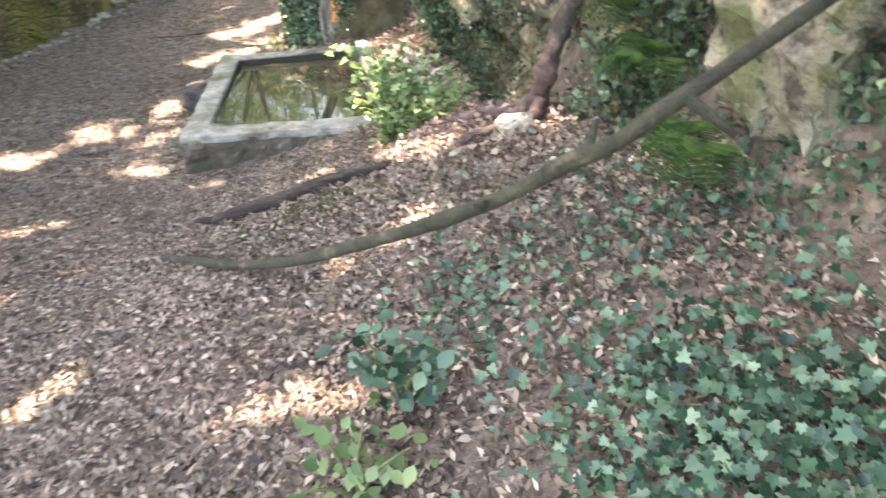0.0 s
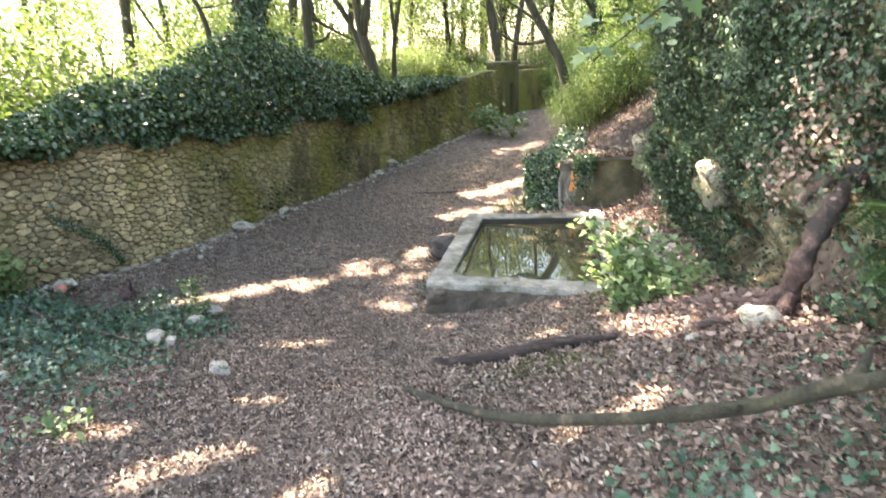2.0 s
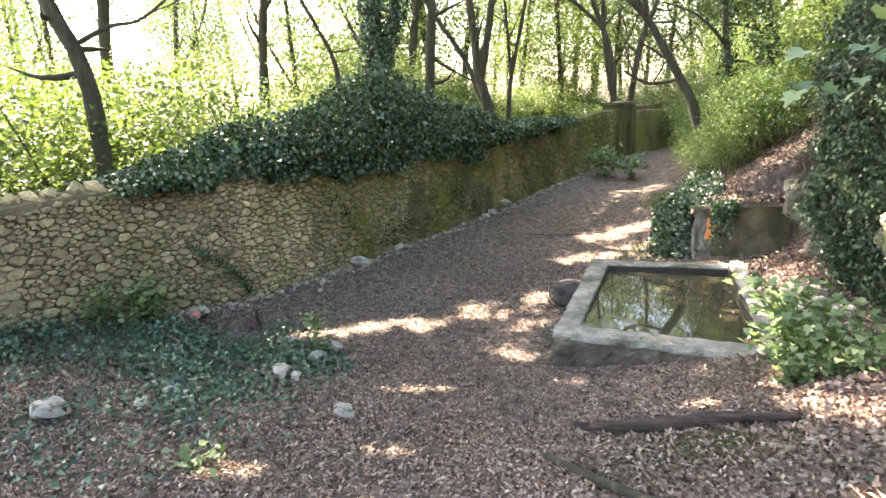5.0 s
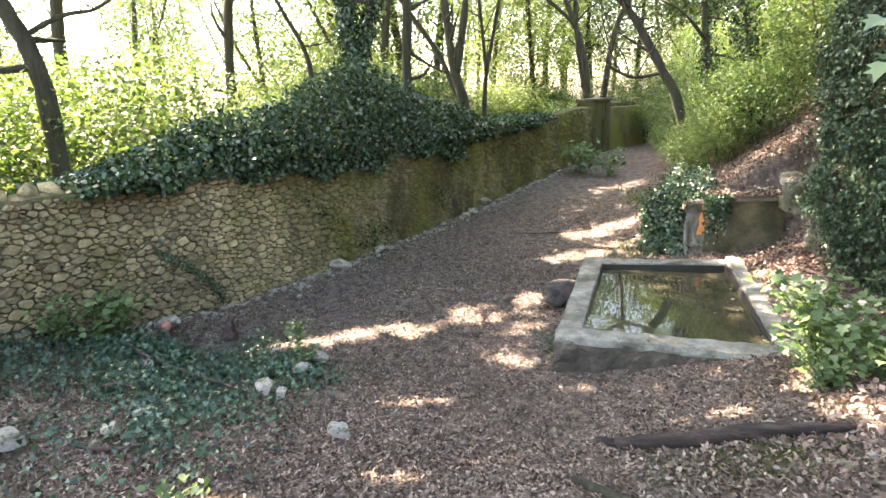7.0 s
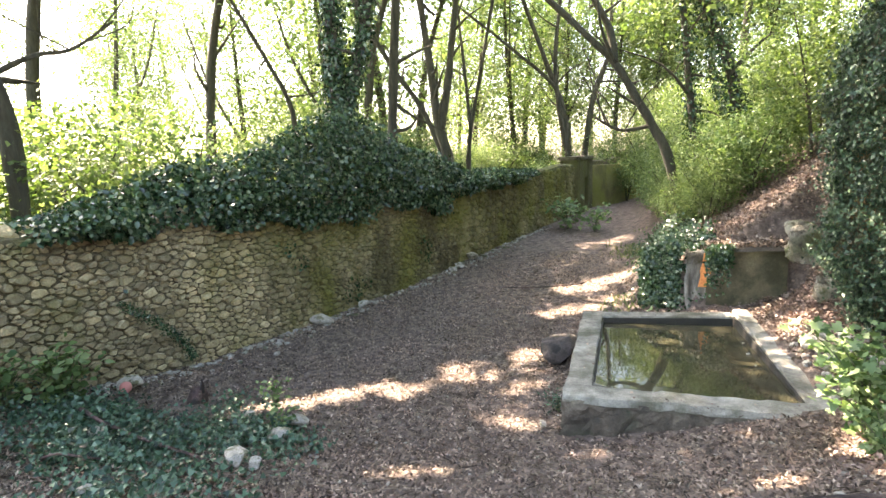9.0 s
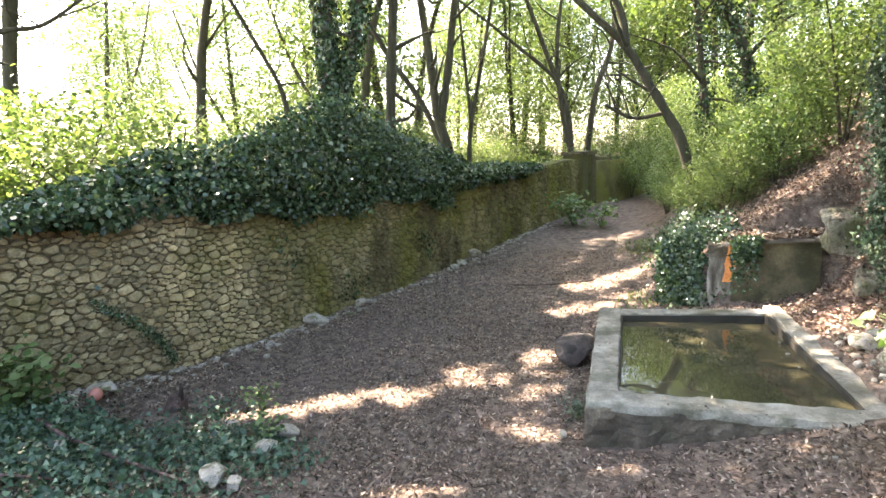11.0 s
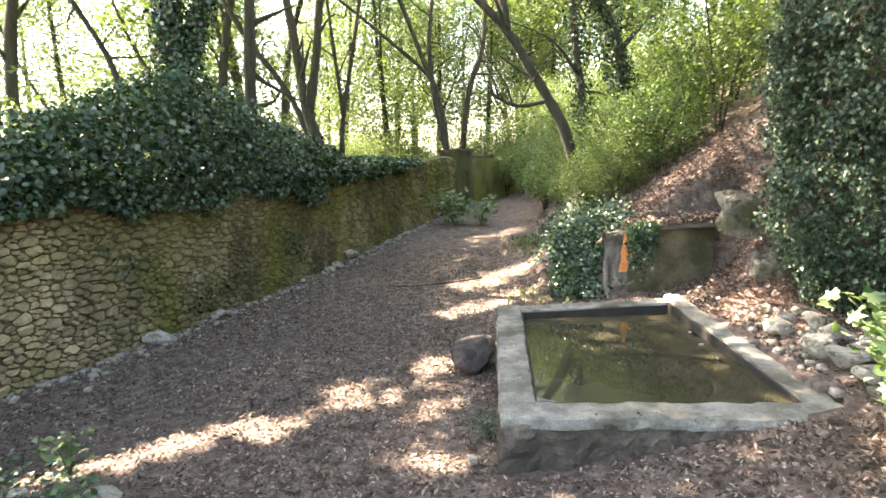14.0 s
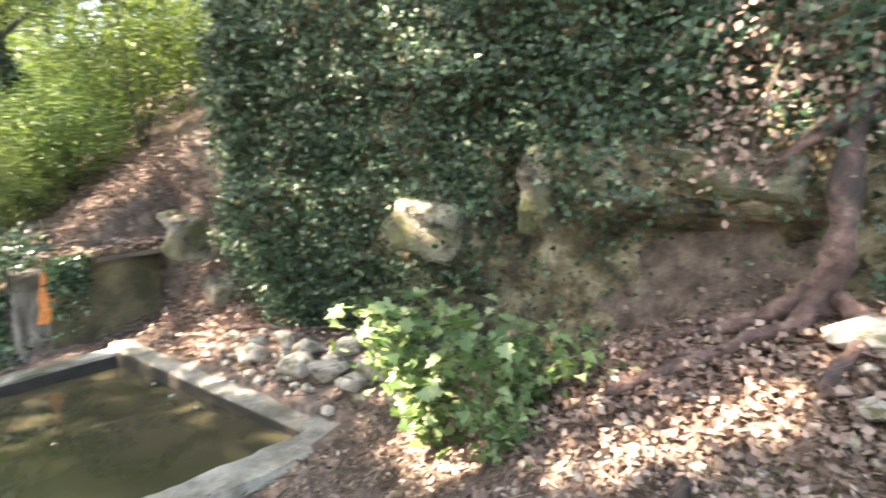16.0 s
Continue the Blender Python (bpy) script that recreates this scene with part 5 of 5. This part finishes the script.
def ground_ivy():
    r = np.random.default_rng(111)
    n = 110000
    x, y = r.uniform(-7.0, -1.9, n), r.uniform(-1.5, 5.2, n)
    edge = -2.75 - 0.16 * (y - 1.5) + 0.3 * wave(x, y, 1.7) - 1.3 * step(y, 4.2, 5.0)
    d = step(edge - x, -0.3, 1.1) * (0.3 + 0.7 * step(wave(x, y, 2.6, 6), -0.5, 0.4))
    d *= (1 - step(y, 4.0, 4.6) * step(-x, 4.3, 4.9)) * (0.14 + 0.86 * np.maximum(step(y, 2.6, 3.5), step(wave(x, y, 2.1, 14), 0.15, 0.6) * 0.8))
    k = (r.random(n) < d) & (x > wall_line(y) + 0.05)
    P = ground_points(x[k], y[k], r.gamma(2.2, 0.03, k.sum()))
    cover("ground_ivy", P, np.tile((0.15, -0.35, 1.0), (len(P), 1)), 0.042, M_IVY, "ivy", "carpet of dark glossy ivy beside the path", "ivy", 0.6, 0, 112)
    x, y = r.uniform(0.0, 2.0, 40000), r.uniform(-1.5, 2.3, 40000)
    d = step(x, 0.35, 1.3) * (0.12 + 0.9 * step(wave(x, y, 3.0, 8), -0.1, 0.6)) * (0.35 + 0.65 * (1 - step(y, 1.2, 2.2)))
    k = r.random(len(x)) < d * 0.7
    P = ground_points(x[k], y[k], r.gamma(2.0, 0.03, k.sum()))
    cover("ground_ivy", P, np.tile((-0.2, -0.3, 1.0), (len(P), 1)), 0.032, M_IVY, "lobed", "patch of bluish-green ivy creeping from the cliff's foot", "ivy", 0.4, 0, 113)
    # mound by the spring and the verge
    n = 16000
    x, y = r.uniform(-1.0, 0.35, n), r.uniform(8.4, 13.5, n)
    d = np.exp(-((x - 0.05 + 0.04 * (y - 9)) / 0.36) ** 2) * (1 - 0.5 * step(y, 10, 13))
    k = r.random(n) < d * step(wave(x, y, 2.4, 3), -0.8, 0.2)
    P = ground_points(x[k], y[k], r.gamma(2.0, 0.05, k.sum()))
    cover("verge_ivy", P, np.tile((-0.4, -0.7, 0.6), (len(P), 1)), 0.05, M_IVY_DARK, "ivy", "ivy and weeds over the mound beside the spring", "ivy", 0.5, 0.6, 114)
    # curtain over the pillar's side
    n = 3200
    x, z = r.uniform(-0.6, -0.08, n), r.uniform(0.15, 1.15, n)
    P = np.stack([x, 8.55 + 0.5 * np.abs(x + 0.05) + r.normal(0, 0.06, n) + 0.1 * np.abs(x), z * (1 - 0.5 * np.clip(-x - 0.15, 0, 1))], -1)
    cover("pillar_ivy", P, np.tile((-0.3, -1.0, 0.3), (n, 1)), 0.045, M_IVY_DARK, "ivy", "ivy curtain hanging beside the pillar", "ivy", 0.5, 1.0, 115)
    n = 900
    x = r.uniform(0.18, 0.5, n)
    P = np.stack([x, 8.22 + r.normal(0, 0.04, n), 1.1 - r.gamma(1.5, 0.13, n) * (1.3 - 2.2 * (x - 0.18))], -1)
    P = P[P[:, 2] > 0.35]
    cover("niche_ivy", P, np.tile((0, -1.0, 0.3), (len(P), 1)), 0.04, M_IVY_DARK, "ivy", "ivy strands hanging before the niche", "ivy", 0.5, 1.0, 116)
    # moss before the log, grass on the verge
    x, y = r.normal(0.05, 0.3, 6000), r.normal(2.86, 0.14, 6000)
    P = ground_points(x, y, r.uniform(0, 0.012, 6000))
    cover("moss", P, np.tile((0, 0, 1.0), (6000, 1)), 0.022, M_MOSS, "frond", "low green moss before the rotten log", "moss", 0.9, 0, 117)
    x, y = r.uniform(-1.6, 0.1, 9000), r.uniform(8.8, 15.5, 9000)
    k = r.random(9000) < 0.6 * np.exp(-((x + 0.6) / 0.35) ** 2) * step(wave(x, y, 1.6, 7), -0.1, 0.5)
    P = ground_points(x[k], y[k], 0.0)
    cover("grass", P, np.tile((0.0, -1.0, 0.3), (len(P), 1)), 0.09, M_GRASS, "frond", "sparse dry green grass along the path's verge", "grass", 0.6, -2.5, 118)


ground_ivy()


# ---------------------------------------------------------------- small plants
def wall_vine():
    """A dark vine that climbs slantwise up the wall."""
    r = np.random.default_rng(130)
    u = r.random(900)
    y, z = 5.75 - 0.75 * u ** 1.5 + r.normal(0, 0.03, 900), 0.05 + 0.85 * u + r.normal(0, 0.03, 900)
    P = np.stack([wall_line(y) + 0.07 + r.uniform(0, 0.05, 900), y, z], -1)
    cover("wall_vine", P, np.tile((1.0, -0.2, 0.4), (900, 1)), 0.024, M_IVY_DARK, "oval", "dark vine climbing slantwise up the wall", "ivy", 0.5, 1.0, 131)


wall_vine()


def build_plant(name, x, y, height, breadth, leaf, n, size, label, category, seed, shape="oval", stems=6, z=None):
    r = np.random.default_rng(seed)
    base = float(rough_z(x, y)) if z is None else z
    p = thing(name, label, category, at=(x, y, base))
    pts, nor = [], []
    for k in range(stems):
        a = 6.28 * k / stems + r.uniform(-0.4, 0.4)
        reach = breadth * r.uniform(0.3, 1.0)
        e = np.array([math.cos(a) * reach, math.sin(a) * reach, height * r.uniform(0.6, 1.0)])
        line = smooth_line([(0, 0, -0.03), (e[0] * 0.35, e[1] * 0.35, e[2] * 0.6), e], 12)
        part("stem", tubes_mesh("stem", [tube(line, np.linspace(0.008, 0.003, 12), 5, 0.05, seed + k)], M_STEM), p)
        q = line[r.integers(3, 12, n // stems)] + r.normal(0, size * 0.9, (n // stems, 3))
        pts.append(q)
    P = np.concatenate(pts)
    P = P[P[:, 2] > 0.01]
    part("foliage", leaf_mesh("foliage", P, np.tile((0, -0.2, 1.0), (len(P), 1)), size, leaf, shape, 0.4, 0.6, r), p)
    return p


M_STEM = surface("green_stem", [(0.3, (0.06, 0.09, 0.03)), (0.7, (0.12, 0.12, 0.06))], 20, 80)
build_plant("bush", 0.72, 4.35, 0.76, 0.46, M_BRIGHT, 620, 0.068, "sunlit bush with broad light green leaves beside the basin", "bush", 201, "lobed", 14)
build_plant("bush", 0.95, 4.0, 0.4, 0.35, M_BRIGHT, 420, 0.058, "low leafy green bush on the bank", "bush", 202, "ivy", 10)
build_plant("bush", 0.62, 3.9, 0.3, 0.22, M_BRIGHT, 220, 0.052, "low green seedlings beside the log's end", "bush", 203, "ivy", 8)
build_plant("sapling", -5.82, 4.1, 0.62, 0.34, M_BRIGHT, 300, 0.08, "bright green sapling growing before the wall", "sapling", 204, "oval", 9)
build_plant("sapling", -6.02, 3.72, 0.4, 0.3, M_BRIGHT, 140, 0.08, "small bright green sapling at the wall's foot", "sapling", 205, "oval", 7)
build_plant("seedling", -4.1, 4.95, 0.3, 0.14, M_BRIGHT, 60, 0.055, "small green seedling beside the path", "seedling", 206, "oval", 5)
build_plant("seedling", -3.75, 4.5, 0.22, 0.2, M_BRIGHT, 110, 0.045, "tuft of small green leaves among stones", "seedling", 207, "oval", 6)
build_plant("seedling", -2.9, 1.95, 0.16, 0.16, M_BRIGHT, 60, 0.05, "small pale green seedling in leaf litter", "seedling", 208, "oval", 5)
build_plant("seedling", 0.45, 0.88, 0.3, 0.16, M_IVY, 110, 0.05, "upright green sprig among creeping ivy", "seedling", 209, "oval", 5)
build_plant("seedling", 0.3, 0.6, 0.2, 0.2, M_BRIGHT, 80, 0.045, "young green sprig in dry leaves", "seedling", 210, "oval", 5)
build_plant("sapling", -2.35, 16.6, 0.9, 0.8, M_BRIGHT, 260, 0.13, "light green sapling before the pier", "sapling", 211, "oval", 9)
build_plant("sapling", -1.6, 16.2, 0.7, 0.6, M_BRIGHT, 160, 0.12, "light green sapling leaning over the path", "sapling", 212, "oval", 8)
build_plant("grass_tuft", -1.38, 5.5, 0.2, 0.1, M_IVY, 120, 0.06, "dark green tuft against the basin's side", "grass", 213, "frond", 6)
M_FERN = leaf_material("fern_leaf", [(0.0, (0.025, 0.065, 0.02)), (0.6, (0.05, 0.11, 0.03)), (1.0, (0.09, 0.16, 0.045))], 0.5, 0.35)


def build_fern(x, y, z, n, length, seed, label):
    """A shuttlecock of arching fronds, each with its row of leaflets."""
    r = np.random.default_rng(seed)
    f = thing("fern", label, "fern", "ferns below the cliff", at=(x, y, z))
    for k in range(n):
        a = r.uniform(1.6, 4.9)
        e = np.array([math.cos(a), math.sin(a), 0.0]) * length * r.uniform(0.6, 1.0)
        line = smooth_line([(0, 0, 0), e * 0.5 + np.array([0, 0, length * 0.35]), e + np.array([0, 0, -0.1 * length])], 16)
        P, N, V, F = [], [], [], []
        d = e / np.linalg.norm(e)
        side = np.cross(d, (0, 0, 1.0))
        for i in range(2, 16):
            w = 0.16 * length * math.sin(math.pi * (i + 1.5) / 18) + 0.01
            for sgn in (-1, 1):
                p = line[i]
                b = len(V)
                tip = p + side * sgn * w * 2 + d * w * 0.5 + np.array([0, 0, -0.2 * w])
                mid = (p + tip) / 2
                V += [p, mid + d * 0.16 * w, tip, mid - d * 0.22 * w]
                F.append((b, b + 1, b + 2, b + 3))
        part("frond", mesh_np("frond", V, F, M_FERN), f)


for k, (x, y) in enumerate([(1.68, 1.5), (1.7, 2.0), (1.72, 2.4), (1.75, 1.75), (1.8, 2.2)]):
    build_fern(x - 0.05, y, float(ground_z(x, y)) + 0.15 + 0.22 * (k % 3), 12, 0.24, 220 + k, "lush green fern arching from the cliff's foot")

# bramble and dark leaves along the top of the cliff
top_kind = build_shrub(240, 1.5, M_IVY_CLIFF, "dark evergreen shrub overhanging the cliff's top", 0.09, 150)
for k, (x, y, z) in enumerate([(2.0, 1.2, 3.6), (2.0, 2.3, 3.4), (1.95, 3.4, 3.3), (2.0, 4.5, 3.5), (2.05, 5.6, 3.6), (2.1, 6.8, 3.6), (2.2, 0.2, 3.6), (2.8, 7.9, 3.0), (2.3, 7.4, 4.1), (2.5, 8.4, 4.0), (2.9, 8.8, 4.6), (2.2, 6.2, 4.3)]):
    c = top_kind if k == 0 else copy_thing(top_kind, Matrix())
    c.matrix_basis = pose(x, y, z, 0, -25, 70 * k)


def hanging_spray():
    """A spray of dead pinkish leaves hung up on the root, and a leafy twig of a tree near the path."""
    r = np.random.default_rng(250)
    t = thing("dead_spray", "spray of dead pinkish leaves caught on the cliff", "branch", at=(1.6, 3.1, 2.1))
    part("twig", tubes_mesh("twig", [tube(smooth_line([(0.2, 0, 0.35), (0.0, 0.05, 0.1), (-0.12, 0.12, -0.25)], 10), np.linspace(0.02, 0.006, 10), 5, 0.1, 1)], M_BARK), t)
    P = np.concatenate([r.normal((0.0, 0.05, 0.12), (0.1, 0.2, 0.2), (560, 3)), r.normal((-0.1, 0.22, -0.2), (0.08, 0.1, 0.14), (200, 3))])
    part("foliage", leaf_mesh("foliage", P, np.tile((-1, -0.3, 0.5), (len(P), 1)), 0.034, M_DRY, "oval", 0.6, 0.8, r), t)


hanging_spray()


def overhanging_twig():
    r = np.random.default_rng(260)
    t = thing("leafy_twig", "thin twig of yellow-green leaves hanging over the path", "twig", at=(2.0, 2.7, 3.3))
    line = smooth_line([(0.1, 0.0, 0.1), (-0.6, -0.1, 0.0), (-1.2, -0.2, -0.35), (-1.7, -0.25, -0.72)], 20)
    part("stem", tubes_mesh("stem", [tube(line, np.linspace(0.012, 0.003, 20), 5, 0.05, 2)], M_BARK), t)
    P = line[r.integers(6, 20, 46)] + r.normal(0, 0.09, (46, 3))
    part("foliage", leaf_mesh("foliage", P, np.tile((0, -0.3, 1.0), (46, 1)), 0.085, M_BRIGHT, "lobed", 0.35, 0.9, r), t)


overhanging_twig()


# ---------------------------------------------------------------- the wall's stones
def lay_stones():
    r = np.random.default_rng(301)
    V, F, n, singles = [], [], 0, 0
    cells = [(p, 0) for p in wall_cells(3.0, 12.5, 303, 0.05)] + [(p, 1) for p in wall_cells(12.5, 20.3, 304, 0.075)] + [(p, 1) for p in wall_cells(0.6, 3.0, 305, 0.058)]
    cells.sort(key=lambda c: abs(np.mean([q[0] for q in c[0]]) - 6.4))
    ys = np.arange(0, 21, 0.1)
    lows = ground_z(wall_line(ys) + 0.1, ys)
    LOW = lambda y: lows[int(y * 10)]
    for poly, _ in cells:
        y, z = np.mean(poly, 0)
        if z < LOW(y) - 0.1 or z > 1.6 and z > float(wall_top(y)) - 0.04:
            continue
        made = stone_mesh(poly, r)
        if not made:
            continue
        v, f = made
        if singles < 300:
            c = np.mean(v, 0)
            me = bpy.data.meshes.new("stone")
            me.from_pydata(v, [], f)
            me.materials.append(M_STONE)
            part("stone", me, WALL)
            singles += 1
        else:
            V += v
            F += [tuple(k + n for k in q) for q in f]
            n += len(v)
    me = bpy.data.meshes.new("stonework")
    me.from_pydata(V, [], F)
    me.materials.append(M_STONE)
    part("stonework", me, WALL, "rubble stones bedded in mortar, mossy further on")["kind"] = "stuff"


def coping():
    """Upright capping stones along the open stretch of the wall's top."""
    r = np.random.default_rng(302)
    kinds = [rock_mesh("coping_stone", M_STONE, 20 + k, 0.9, 1) for k in range(4)]
    y = 0.8
    while y < 6.4:
        w = r.uniform(0.14, 0.24)
        ob = new("coping_stone", kinds[int(r.integers(0, 4))])
        ob.parent = WALL
        ob.matrix_basis = wall_frame(y + w / 2) @ Matrix.Translation((0, 0.16, float(wall_top(y)) + 0.05)) @ pose(0, 0, 0, r.uniform(-8, 8), r.uniform(-8, 8), 0) @ Matrix.Diagonal((w * 1.1, 0.44, r.uniform(0.2, 0.3), 1))
        y += w


lay_stones()
coping()
